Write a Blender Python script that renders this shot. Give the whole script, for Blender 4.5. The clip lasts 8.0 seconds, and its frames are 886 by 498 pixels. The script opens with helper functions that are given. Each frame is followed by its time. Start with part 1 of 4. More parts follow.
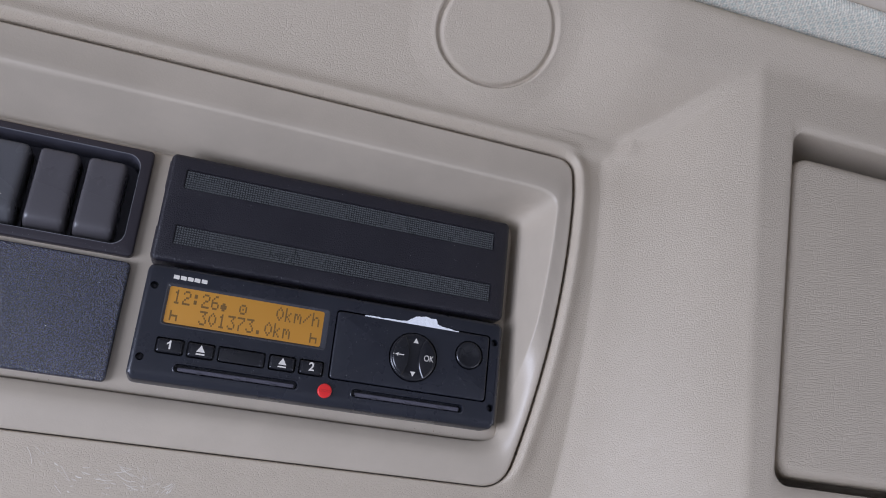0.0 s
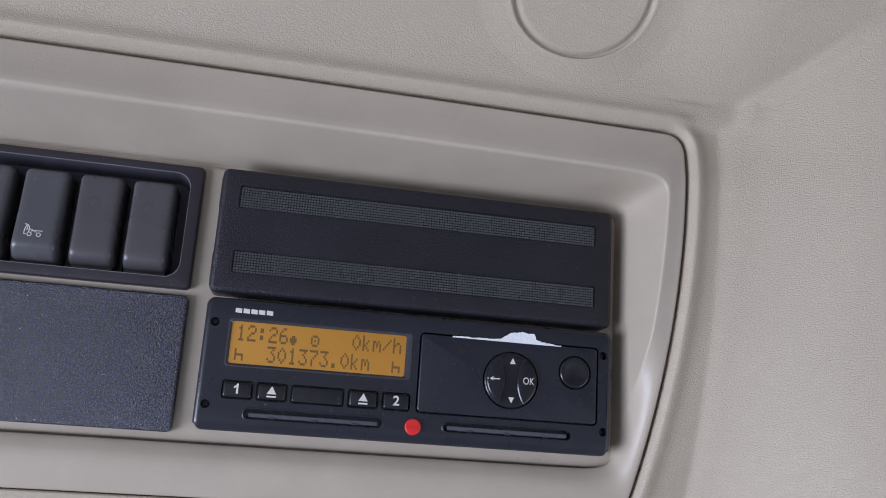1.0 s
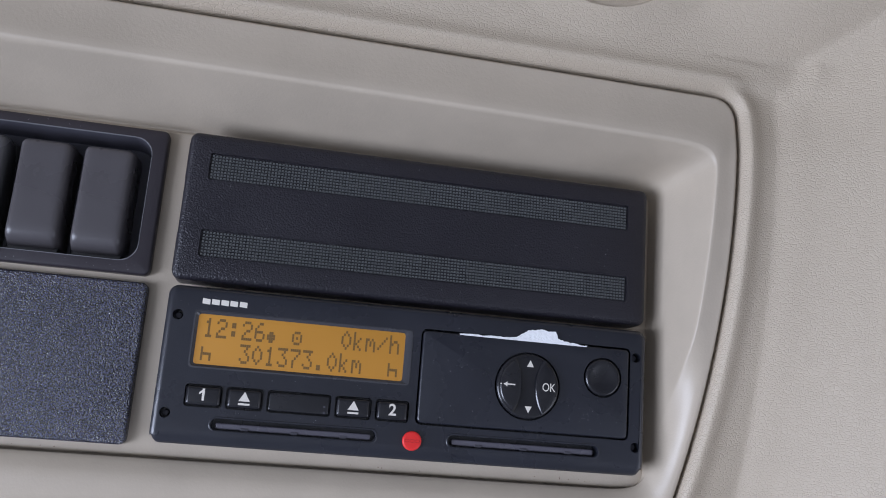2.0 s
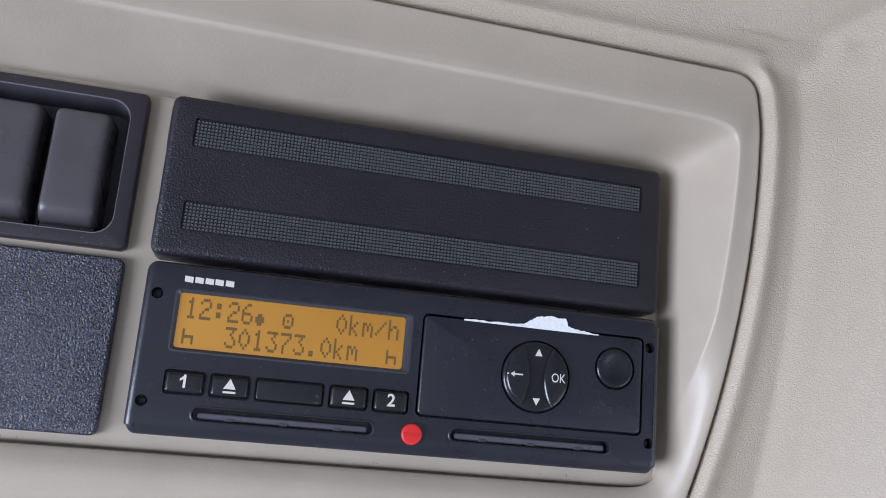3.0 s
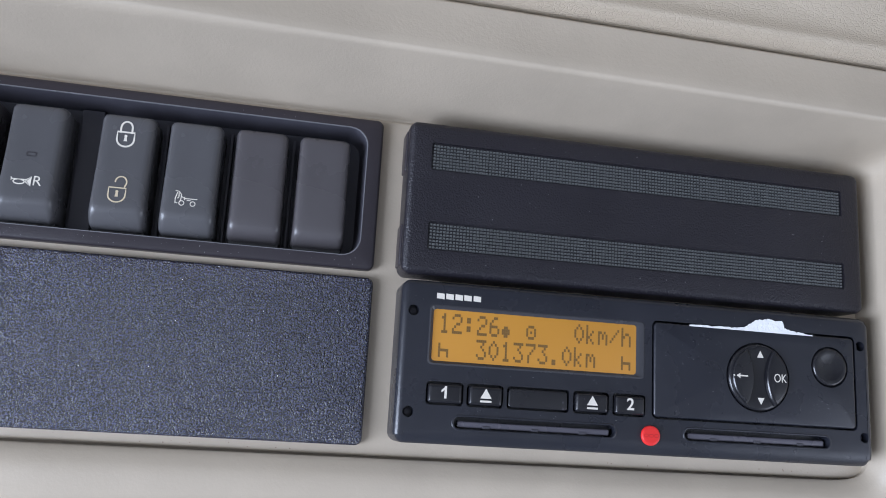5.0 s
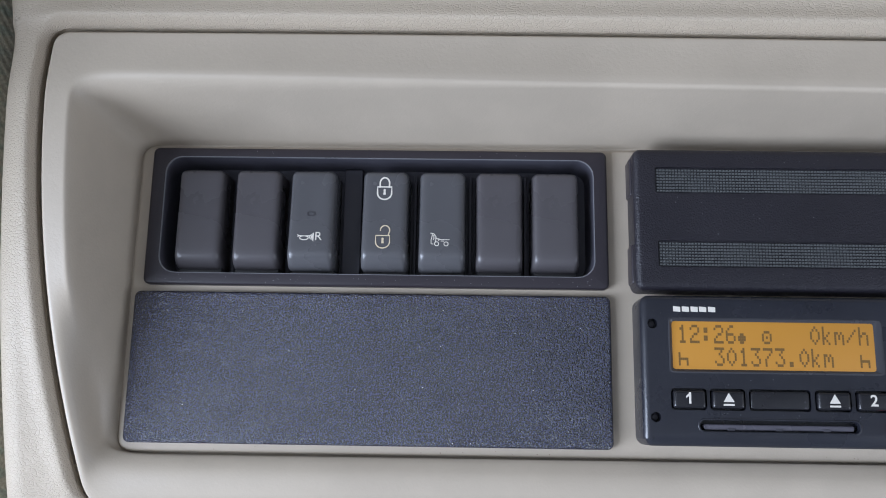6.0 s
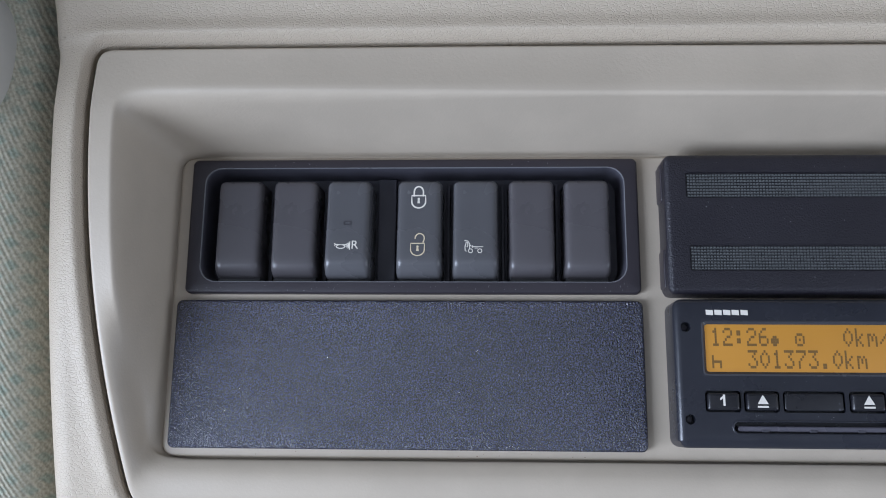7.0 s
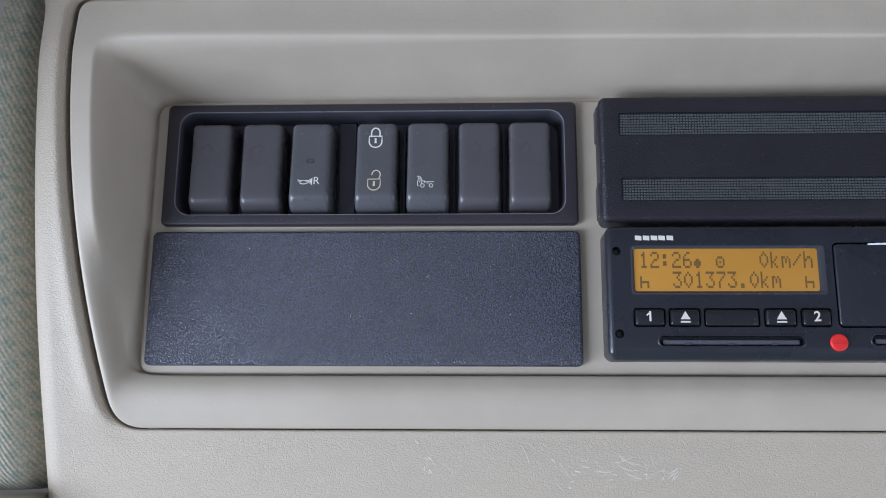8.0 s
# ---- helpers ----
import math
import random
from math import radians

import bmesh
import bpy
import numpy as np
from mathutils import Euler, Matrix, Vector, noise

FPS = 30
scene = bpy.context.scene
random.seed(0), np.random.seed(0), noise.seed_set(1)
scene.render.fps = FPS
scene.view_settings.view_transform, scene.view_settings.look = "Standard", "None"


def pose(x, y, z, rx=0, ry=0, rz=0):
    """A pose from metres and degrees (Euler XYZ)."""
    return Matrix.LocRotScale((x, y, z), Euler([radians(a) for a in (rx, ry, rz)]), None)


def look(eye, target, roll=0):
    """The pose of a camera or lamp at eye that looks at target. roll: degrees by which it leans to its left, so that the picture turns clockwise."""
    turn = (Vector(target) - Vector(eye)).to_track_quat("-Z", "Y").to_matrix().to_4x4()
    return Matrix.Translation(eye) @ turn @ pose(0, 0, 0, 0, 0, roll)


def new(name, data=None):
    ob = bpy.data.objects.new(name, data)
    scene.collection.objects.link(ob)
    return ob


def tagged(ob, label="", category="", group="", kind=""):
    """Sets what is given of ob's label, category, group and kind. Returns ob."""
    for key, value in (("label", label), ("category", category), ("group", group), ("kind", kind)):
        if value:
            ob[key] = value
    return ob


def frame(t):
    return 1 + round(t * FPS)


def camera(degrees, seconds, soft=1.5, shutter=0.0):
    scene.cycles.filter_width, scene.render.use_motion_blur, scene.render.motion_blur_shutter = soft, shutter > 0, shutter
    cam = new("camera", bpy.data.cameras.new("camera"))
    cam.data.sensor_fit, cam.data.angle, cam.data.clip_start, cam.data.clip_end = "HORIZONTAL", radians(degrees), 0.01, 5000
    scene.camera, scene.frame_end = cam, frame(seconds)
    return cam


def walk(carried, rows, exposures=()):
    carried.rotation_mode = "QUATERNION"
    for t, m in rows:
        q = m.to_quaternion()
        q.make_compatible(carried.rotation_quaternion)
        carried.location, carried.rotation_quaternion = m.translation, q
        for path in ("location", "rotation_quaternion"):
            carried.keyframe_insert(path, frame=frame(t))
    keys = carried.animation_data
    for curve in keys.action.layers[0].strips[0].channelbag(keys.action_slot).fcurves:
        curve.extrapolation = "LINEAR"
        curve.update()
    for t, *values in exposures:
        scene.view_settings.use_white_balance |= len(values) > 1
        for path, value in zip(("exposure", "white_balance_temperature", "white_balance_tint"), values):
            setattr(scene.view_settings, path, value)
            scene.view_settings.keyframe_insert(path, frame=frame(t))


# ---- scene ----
cam = camera(55.5, 8.0, soft=1.0)
PATH = [
    (0.0, (-0.06757, -0.42843, 1.75137), (0.01101, -0.15445, 1.84498), 6.144),
    (0.2, (-0.06320, -0.41866, 1.74528), (0.00760, -0.14318, 1.84066), 5.960),
    (0.5, (-0.06443, -0.40440, 1.77828), (0.00700, -0.12343, 1.85544), 5.955),
    (0.8, (-0.06194, -0.39025, 1.80368), (0.00211, -0.10574, 1.87406), 4.784),
    (1.0, (-0.05754, -0.38157, 1.80115), (-0.00710, -0.09418, 1.87090), 3.819),
    (1.2, (-0.04887, -0.37619, 1.80948), (-0.01161, -0.08544, 1.87331), 3.299),
    (2.3, (-0.04985, -0.29788, 1.81500), (0.00483, -0.00991, 1.87891), 4.791),
    (2.5, (-0.05254, -0.28687, 1.81134), (0.00323, 0.00082, 1.87554), 4.864),
    (2.8, (-0.05774, -0.29133, 1.81048), (0.00275, -0.00436, 1.87362), 4.857),
    (3.0, (-0.05720, -0.29589, 1.81178), (0.00466, -0.00939, 1.87575), 4.871),
    (3.5, (-0.06756, -0.29737, 1.81059), (-0.00400, -0.01110, 1.87391), 4.919),
    (4.0, (-0.09015, -0.31453, 1.81032), (-0.02221, -0.02919, 1.87331), 4.839),
    (4.5, (-0.11138, -0.30446, 1.80604), (-0.03845, -0.02029, 1.86875), 4.753),
    (4.7, (-0.11335, -0.29949, 1.80802), (-0.04251, -0.01430, 1.86839), 4.758),
    (5.0, (-0.13817, -0.29675, 1.81199), (-0.08239, -0.00805, 1.87152), 3.324),
    (5.2, (-0.16013, -0.30600, 1.81470), (-0.12236, -0.01401, 1.87229), 2.453),
    (6.3, (-0.16690, -0.33083, 1.81075), (-0.17732, -0.03706, 1.87064), 0.811),
    (6.5, (-0.16715, -0.33228, 1.81002), (-0.17928, -0.03860, 1.87009), 0.756),
    (7.0, (-0.17196, -0.33557, 1.81152), (-0.18455, -0.04214, 1.87268), 0.497),
    (7.5, (-0.16638, -0.34623, 1.79887), (-0.17901, -0.05282, 1.86009), 0.344),
    (7.8, (-0.15605, -0.35322, 1.79192), (-0.16812, -0.05931, 1.85081), 0.365),
    (8.0, (-0.15093, -0.35976, 1.77572), (-0.16269, -0.06637, 1.83722), 0.329),
]
EXPOSURES = [(0.0, -0.6, 6150, 24), (1.2, -0.58, 6150, 23), (2.5, -0.38, 6150, 21), (3.0, -0.27, 6150, 21), (3.5, -0.24, 6150, 20), (4.5, -0.26, 6130, 19), (5.2, -0.12, 6120, 18), (6.5, -0.24, 6020, 17), (8.0, -0.34, 5900, 17)]
walk(cam, [(t, look(eye, target, roll)) for t, eye, target, roll in PATH], EXPOSURES)

# ---- world and lights: daylight through the windows of a lorry cab ----
Z0 = 1.70          # height of the console's datum above the cab floor
CAB = (-1.35, 1.05, -1.90, 0.50, 0.0, 2.30)   # inner x0, x1, y0, y1, z0, z1

world = bpy.data.worlds.new("sky")
scene.world = world
world.use_nodes = True
wn = world.node_tree
sky = wn.nodes.new("ShaderNodeTexSky")
sky.sky_type, sky.sun_disc = "NISHITA", False
sky.sun_elevation, sky.sun_rotation = radians(40), radians(120)
wn.links.new(sky.outputs[0], wn.nodes["Background"].inputs[0])
wn.nodes["Background"].inputs[1].default_value = 0.1


def window_light(name, m, w, h, watts, colour):
    lamp = bpy.data.lights.new(name, "AREA")
    lamp.shape, lamp.size, lamp.size_y, lamp.energy, lamp.color = "RECTANGLE", w, h, watts, colour
    ob = new(name, lamp)
    ob.matrix_world = m
    return ob


window_light("windscreen_daylight", look((-0.15, 0.46, 1.15), (-0.15, -0.3, 0.0)), 2.0, 0.60, 9, (0.77, 0.885, 1.0))
window_light("left_window_daylight", look((-1.32, -0.85, 1.33), (0.5, -0.85, 1.33)), 1.25, 0.72, 60, (0.77, 0.885, 1.0))
window_light("right_window_daylight", look((1.02, -0.60, 1.33), (0.0, -0.60, 1.33)), 1.15, 0.72, 9, (0.80, 0.90, 1.0))


# ---- materials ----
def material(name, colour, rough=0.5, metal=0.0, spec=0.5):
    m = bpy.data.materials.new(name)
    m.use_nodes = True
    b = m.node_tree.nodes["Principled BSDF"]
    b.inputs["Base Color"].default_value = (*colour, 1)
    b.inputs["Roughness"].default_value = rough
    b.inputs["Metallic"].default_value = metal
    b.inputs["Specular IOR Level"].default_value = spec
    return m, m.node_tree, b


def node(tree, kind, **inputs):
    n = tree.nodes.new(kind)
    for k, v in inputs.items():
        n.inputs[k].default_value = v
    return n


def coords(tree, scale=(1, 1, 1), turn=(0, 0, 0)):
    c = tree.nodes.new("ShaderNodeTexCoord")
    m = tree.nodes.new("ShaderNodeMapping")
    m.inputs["Scale"].default_value, m.inputs["Rotation"].default_value = scale, turn
    tree.links.new(c.outputs["Object"], m.inputs["Vector"])
    return m.outputs["Vector"]


def ramp(tree, src, a, b, va=0.0, vb=1.0):
    r = tree.nodes.new("ShaderNodeMapRange")
    r.interpolation_type = "SMOOTHSTEP"
    for k, v in zip(("From Min", "From Max", "To Min", "To Max"), (a, b, va, vb)):
        r.inputs[k].default_value = v
    tree.links.new(src, r.inputs["Value"])
    return r.outputs["Result"]


def math_node(tree, op, a, b):
    n = tree.nodes.new("ShaderNodeMath")
    n.operation = op
    for i, v in enumerate((a, b)):
        if isinstance(v, (int, float)):
            n.inputs[i].default_value = v
        else:
            tree.links.new(v, n.inputs[i])
    return n.outputs[0]


def bump(tree, bsdf, height, strength, distance):
    n = node(tree, "ShaderNodeBump", Strength=strength, Distance=distance)
    tree.links.new(height, n.inputs["Height"])
    tree.links.new(n.outputs["Normal"], bsdf.inputs["Normal"])


def vary(tree, bsdf, colour, vec, scale, amount, detail=6.0):
    """Uneven tone: the base colour times 1 +- amount, by noise."""
    n = node(tree, "ShaderNodeTexNoise", Scale=scale, Detail=detail, Roughness=0.6)
    tree.links.new(vec, n.inputs["Vector"])
    f = ramp(tree, n.outputs["Fac"], 0.3, 0.7, 1 - amount, 1 + amount)
    mul = tree.nodes.new("ShaderNodeMix")
    mul.data_type, mul.blend_type = "RGBA", "MULTIPLY"
    mul.inputs["Factor"].default_value = 1.0
    mul.inputs["A"].default_value = (*colour, 1)
    tree.links.new(f, mul.inputs["B"])
    tree.links.new(mul.outputs["Result"], bsdf.inputs["Base Color"])
    return n.outputs["Fac"]


def leather(name, colour, scale, stretch, depth):
    """Vinyl with a pressed leather grain: an uneven net of fine creases."""
    m, t, b = material(name, colour, 0.52, 0, 0.45)
    v = coords(t)
    vary(t, b, colour, v, 9.0, 0.02, 3.0)
    warp = node(t, "ShaderNodeTexNoise", Scale=160.0, Detail=2.0)
    t.links.new(v, warp.inputs["Vector"])
    mix = t.nodes.new("ShaderNodeVectorMath")
    mix.operation = "MULTIPLY_ADD"
    mix.inputs[1].default_value = (0.0024, 0.0024, 0.0024)
    t.links.new(warp.outputs["Color"], mix.inputs[0])
    t.links.new(coords(t, stretch), mix.inputs[2])
    cell = t.nodes.new("ShaderNodeTexVoronoi")
    cell.feature = "DISTANCE_TO_EDGE"
    cell.inputs["Scale"].default_value = scale
    t.links.new(mix.outputs[0], cell.inputs["Vector"])
    crease = ramp(t, cell.outputs["Distance"], 0.0, 0.13)
    fine = node(t, "ShaderNodeTexNoise", Scale=1600.0, Detail=2.0)
    t.links.new(v, fine.inputs["Vector"])
    h = math_node(t, "ADD", crease, math_node(t, "MULTIPLY", fine.outputs["Fac"], 0.35))
    bump(t, b, h, 0.7, depth)
    return m


def plastic(name, colour, rough, grain, depth, strength=0.4, tone=0.04, spec=0.5):
    """Moulded plastic with a fine spark-eroded grain."""
    m, t, b = material(name, colour, rough, 0, spec)
    v = coords(t)
    vary(t, b, colour, v, 22.0, tone)
    fine = node(t, "ShaderNodeTexNoise", Scale=grain, Detail=3.0, Roughness=0.55)
    t.links.new(v, fine.inputs["Vector"])
    bump(t, b, fine.outputs["Fac"], strength, depth)
    smear = node(t, "ShaderNodeTexNoise", Scale=35.0, Detail=5.0)
    t.links.new(v, smear.inputs["Vector"])
    t.links.new(ramp(t, smear.outputs["Fac"], 0.35, 0.65, rough - 0.05, rough + 0.06), b.inputs["Roughness"])
    return m


BEIGE = (0.458, 0.385, 0.296)
CONSOLE = leather("console_vinyl", BEIGE, 840.0, (0.55, 1, 1.05), 0.00017)
LID = leather("lid_vinyl", BEIGE, 620.0, (0.45, 1, 1.4), 0.00026)
BEZEL = plastic("bezel_plastic", (0.445, 0.38, 0.30), 0.42, 900.0, 0.0003, 0.25, 0.05, 0.42)
BLACK_VENT = plastic("cover_plastic", (0.016, 0.0146, 0.0195), 0.33, 1300.0, 0.0011, 0.45, 0.08, 0.38)
BLACK_FRAME = plastic("frame_plastic", (0.026, 0.0215, 0.0265), 0.36, 1500.0, 0.0005, 0.2)
SWITCH = plastic("switch_plastic", (0.074, 0.068, 0.072), 0.29, 2500.0, 0.0003, 0.12)
SWITCH_COOL = plastic("switch_plastic_cool", (0.082, 0.081, 0.086), 0.25, 2500.0, 0.0003, 0.12)
TACHO = plastic("tachograph_plastic", (0.015, 0.0162, 0.023), 0.29, 2200.0, 0.0003, 0.15, 0.16, 0.6)
KEY = plastic("key_plastic", (0.011, 0.011, 0.014), 0.24, 2600.0, 0.0002, 0.1, spec=0.6)
DEEP = plastic("dark_inside", (0.055, 0.053, 0.066), 0.5, 1500.0, 0.0003, 0.1)
TONGUE = plastic("card_flap_plastic", (0.095, 0.09, 0.11), 0.25, 2500.0, 0.0002, 0.1)
SURROUND = plastic("surround_plastic", (0.04, 0.04, 0.046), 0.24, 2500.0, 0.0002, 0.1, spec=0.6)
DOT = plastic("grille_dot_plastic", (0.098, 0.103, 0.103), 0.28, 2500.0, 0.0002, 0.1)
PRINT = plastic("white_print", (0.70, 0.66, 0.59), 0.5, 2500.0, 0.0001, 0.1)
PRINT_WARM = plastic("yellowed_print", (0.62, 0.52, 0.36), 0.5, 2500.0, 0.0001, 0.1)
PAPER = plastic("torn_paper", (0.80, 0.81, 0.82), 0.8, 700.0, 0.0008, 0.5)
# paler than the frame: the gloss on its inner edge, put into the colour
EDGE_GLINT = plastic("edge_glint_plastic", (0.15, 0.15, 0.16), 0.32, 2500.0, 0.0002, 0.1)
RED = plastic("red_seal_plastic", (0.72, 0.025, 0.022), 0.4, 1800.0, 0.0003, 0.15)
RED_MARK = plastic("red_seal_mark", (0.45, 0.012, 0.012), 0.4, 1800.0, 0.0003, 0.15)
LCD_INK = plastic("display_segment", (0.17, 0.09, 0.022), 0.5, 2500.0, 0.0001, 0.1)
GREY_PART = plastic("grey_plastic", (0.45, 0.43, 0.385), 0.42, 1500.0, 0.0003, 0.15)
LINING = plastic("cab_lining", (0.40, 0.39, 0.37), 0.75, 300.0, 0.001, 0.2)
REAR_LINING = plastic("rear_lining", (0.45, 0.44, 0.425), 0.8, 300.0, 0.001, 0.2)
ROOF_LINING = plastic("roof_lining", (0.18, 0.175, 0.17), 0.8, 300.0, 0.001, 0.2)
FLOOR_MAT = plastic("floor_rubber", (0.32, 0.315, 0.305), 0.8, 200.0, 0.002, 0.3)
SCUFF = plastic("scuffed_vinyl", (0.66, 0.62, 0.54), 0.7, 1500.0, 0.0003, 0.3)
DUST = plastic("dust_speck", (0.45, 0.45, 0.45), 0.8, 1500.0, 0.0003, 0.1)
DIRT = plastic("dirt_speck", (0.20, 0.13, 0.10), 0.8, 1500.0, 0.0003, 0.1)


def grained(name, colour, rough, scale, depth, spec):
    """Black plastic with a coarse grain; its sparkle is partly painted, as paler tops."""
    m, t, b = material(name, colour, rough, 0, spec)
    v = coords(t)
    grain = node(t, "ShaderNodeTexNoise", Scale=scale, Detail=1.5, Roughness=0.5)
    t.links.new(v, grain.inputs["Vector"])
    patch = node(t, "ShaderNodeTexNoise", Scale=14.0, Detail=3.0)
    t.links.new(v, patch.inputs["Vector"])
    # glints on the grain, put into the base colour, times a faint random patchiness
    tone = math_node(t, "MULTIPLY", ramp(t, grain.outputs["Fac"], 0.39, 0.70, 0.5, 2.2), ramp(t, patch.outputs["Fac"], 0.3, 0.7, 0.9, 1.1))
    mul = t.nodes.new("ShaderNodeMix")
    mul.data_type, mul.blend_type = "RGBA", "MULTIPLY"
    mul.inputs["Factor"].default_value = 1.0
    mul.inputs["A"].default_value = (*colour, 1)
    t.links.new(tone, mul.inputs["B"])
    t.links.new(mul.outputs["Result"], b.inputs["Base Color"])
    bump(t, b, grain.outputs["Fac"], 1.0, depth)
    return m


BLACK_GRAIN = grained("blank_plastic", (0.022, 0.0235, 0.041), 0.24, 1500.0, 0.0010, 1.0)


def display_glow():
    """Amber backlight behind a liquid-crystal pane, a little uneven."""
    m, t, b = material("amber_display", (0.42, 0.20, 0.03), 0.3)
    v = coords(t)
    n = node(t, "ShaderNodeTexNoise", Scale=18.0, Detail=2.0)
    t.links.new(v, n.inputs["Vector"])
    b.inputs["Emission Color"].default_value = (0.62, 0.265, 0.022, 1)
    t.links.new(ramp(t, n.outputs["Fac"], 0.25, 0.75, 0.14, 0.205), b.inputs["Emission Strength"])
    return m


def woven(name, lean, twill, pitch, half, thread, ground, depth):
    """Pale green upholstery: a twill with a grid of small darker lozenges."""
    m, t, b = material(name, (0.3, 0.32, 0.28), 0.9, 0, 0.2)
    v = coords(t)
    axes = t.nodes.new("ShaderNodeSeparateXYZ")
    t.links.new(v, axes.inputs[0])
    across = axes.outputs["X"]
    up = math_node(t, "SUBTRACT", axes.outputs["Z"], math_node(t, "MULTIPLY", axes.outputs["Y"], lean))
    spot = None
    for way in (math_node(t, "ADD", across, up), math_node(t, "SUBTRACT", across, up)):
        inside = ramp(t, math_node(t, "PINGPONG", way, pitch / 2), half * 0.6, half * 1.4, 1.0, 0.0)
        spot = inside if spot is None else math_node(t, "MULTIPLY", spot, inside)
    blotch = node(t, "ShaderNodeTexNoise", Scale=90.0, Detail=3.0)
    t.links.new(v, blotch.inputs["Vector"])
    tint = t.nodes.new("ShaderNodeMix")
    tint.data_type = "RGBA"
    tint.inputs["A"].default_value, tint.inputs["B"].default_value = (*ground, 1), (*thread, 1)
    t.links.new(math_node(t, "MULTIPLY", spot, ramp(t, blotch.outputs["Fac"], 0.3, 0.7, 0.45, 1.0)), tint.inputs["Factor"])
    wave = t.nodes.new("ShaderNodeTexWave")
    wave.wave_type, wave.bands_direction = "BANDS", "X"
    wave.inputs["Scale"].default_value = 190.0
    wave.inputs["Distortion"].default_value = 0.6
    wave.inputs["Detail Scale"].default_value = 3.0
    rib = t.nodes.new("ShaderNodeCombineXYZ")
    t.links.new(math_node(t, "ADD", math_node(t, "MULTIPLY", across, 0.93), math_node(t, "MULTIPLY", up, 0.37)), rib.inputs["X"])
    t.links.new(rib.outputs[0], wave.inputs["Vector"])
    fuzz = node(t, "ShaderNodeTexNoise", Scale=900.0, Detail=3.0)
    t.links.new(v, fuzz.inputs["Vector"])
    mul = t.nodes.new("ShaderNodeMix")
    mul.data_type, mul.blend_type = "RGBA", "MULTIPLY"
    mul.inputs["Factor"].default_value = 1.0
    t.links.new(tint.outputs["Result"], mul.inputs["A"])
    t.links.new(math_node(t, "MULTIPLY", ramp(t, wave.outputs["Fac"], 0.15, 0.8, 1 - twill, 1 + twill * 0.4), ramp(t, fuzz.outputs["Fac"], 0.3, 0.7, 0.8, 1.2)), mul.inputs["B"])
    t.links.new(mul.outputs["Result"], b.inputs["Base Color"])
    bump(t, b, math_node(t, "ADD", wave.outputs["Fac"], fuzz.outputs["Fac"]), 0.7, depth)
    b.inputs["Sheen Weight"].default_value = 0.3
    return m


AMBER = display_glow()
FABRIC = woven("woven_fabric", 0.0, 0.13, 0.0088, 0.0024, (0.305, 0.345, 0.275), (0.44, 0.41, 0.315), 0.0004)
FABRIC_TOP = woven("headlining_fabric", 1.0, 0.05, 0.0060, 0.0021, (0.46, 0.485, 0.415), (0.62, 0.575, 0.475), 0.0003)


# ---- mesh helpers; x to the right, z up, y into the console; millimetres in, metres out ----
def link_mesh(name, bm, mat, angle=35):
    me = bpy.data.meshes.new(name)
    bmesh.ops.recalc_face_normals(bm, faces=bm.faces)
    bm.to_mesh(me)
    bm.free()
    me.materials.append(mat)
    me.shade_smooth()
    me.set_sharp_from_angle(angle=radians(angle))
    return me


def part(name, bm, mat, parent, label="", angle=35):
    """A bmesh, in the parent's own axes, as one mesh object under it."""
    ob = new(name, link_mesh(name, bm, mat, angle))
    ob.parent = parent
    return tagged(ob, label) if label else ob


def thing(name, x, y, z, label, category, group="", kind=""):
    """An Empty at a place of the console, in millimetres, that carries the parts of one thing."""
    ob = new(name)
    ob.empty_display_size = 0.01
    ob.location = (x / 1000, y / 1000, Z0 + z / 1000)
    return tagged(ob, label, category, group, kind)


def vert(bm, x, y, z):
    return bm.verts.new((x / 1000, y / 1000, z / 1000))


def rrect(x0, x1, z0, z1, r, n=5):
    """A rectangle with round corners, counter-clockwise, as (x, z)."""
    r = max(min(r, (x1 - x0) / 2 - 0.001, (z1 - z0) / 2 - 0.001), 0.001)
    out = []
    for cx, cz, a0 in ((x1 - r, z0 + r, -90), (x1 - r, z1 - r, 0), (x0 + r, z1 - r, 90), (x0 + r, z0 + r, 180)):
        out += [(cx + r * math.cos(radians(a0 + 90 * i / n)), cz + r * math.sin(radians(a0 + 90 * i / n))) for i in range(n + 1)]
    return out


def ring(cx, cz, rx, rz, n=40):
    return [(cx + rx * math.cos(2 * math.pi * i / n), cz + rz * math.sin(2 * math.pi * i / n)) for i in range(n)]


def put_loop(bm, loop, y):
    return [vert(bm, x, y, z) for x, z in loop]


def bridge(bm, a, b):
    n = len(a)
    for i in range(n):
        bm.faces.new((a[i], a[(i + 1) % n], b[(i + 1) % n], b[i]))


def fill(bm, loops):
    """A flat face bounded by the first loop, with the other loops as holes."""
    edges = []
    for lp in loops:
        for i in range(len(lp)):
            e = bm.edges.get((lp[i], lp[(i + 1) % len(lp)])) or bm.edges.new((lp[i], lp[(i + 1) % len(lp)]))
            edges.append(e)
    bmesh.ops.triangle_fill(bm, use_beauty=True, use_dissolve=False, edges=edges, normal=(0, -1, 0))


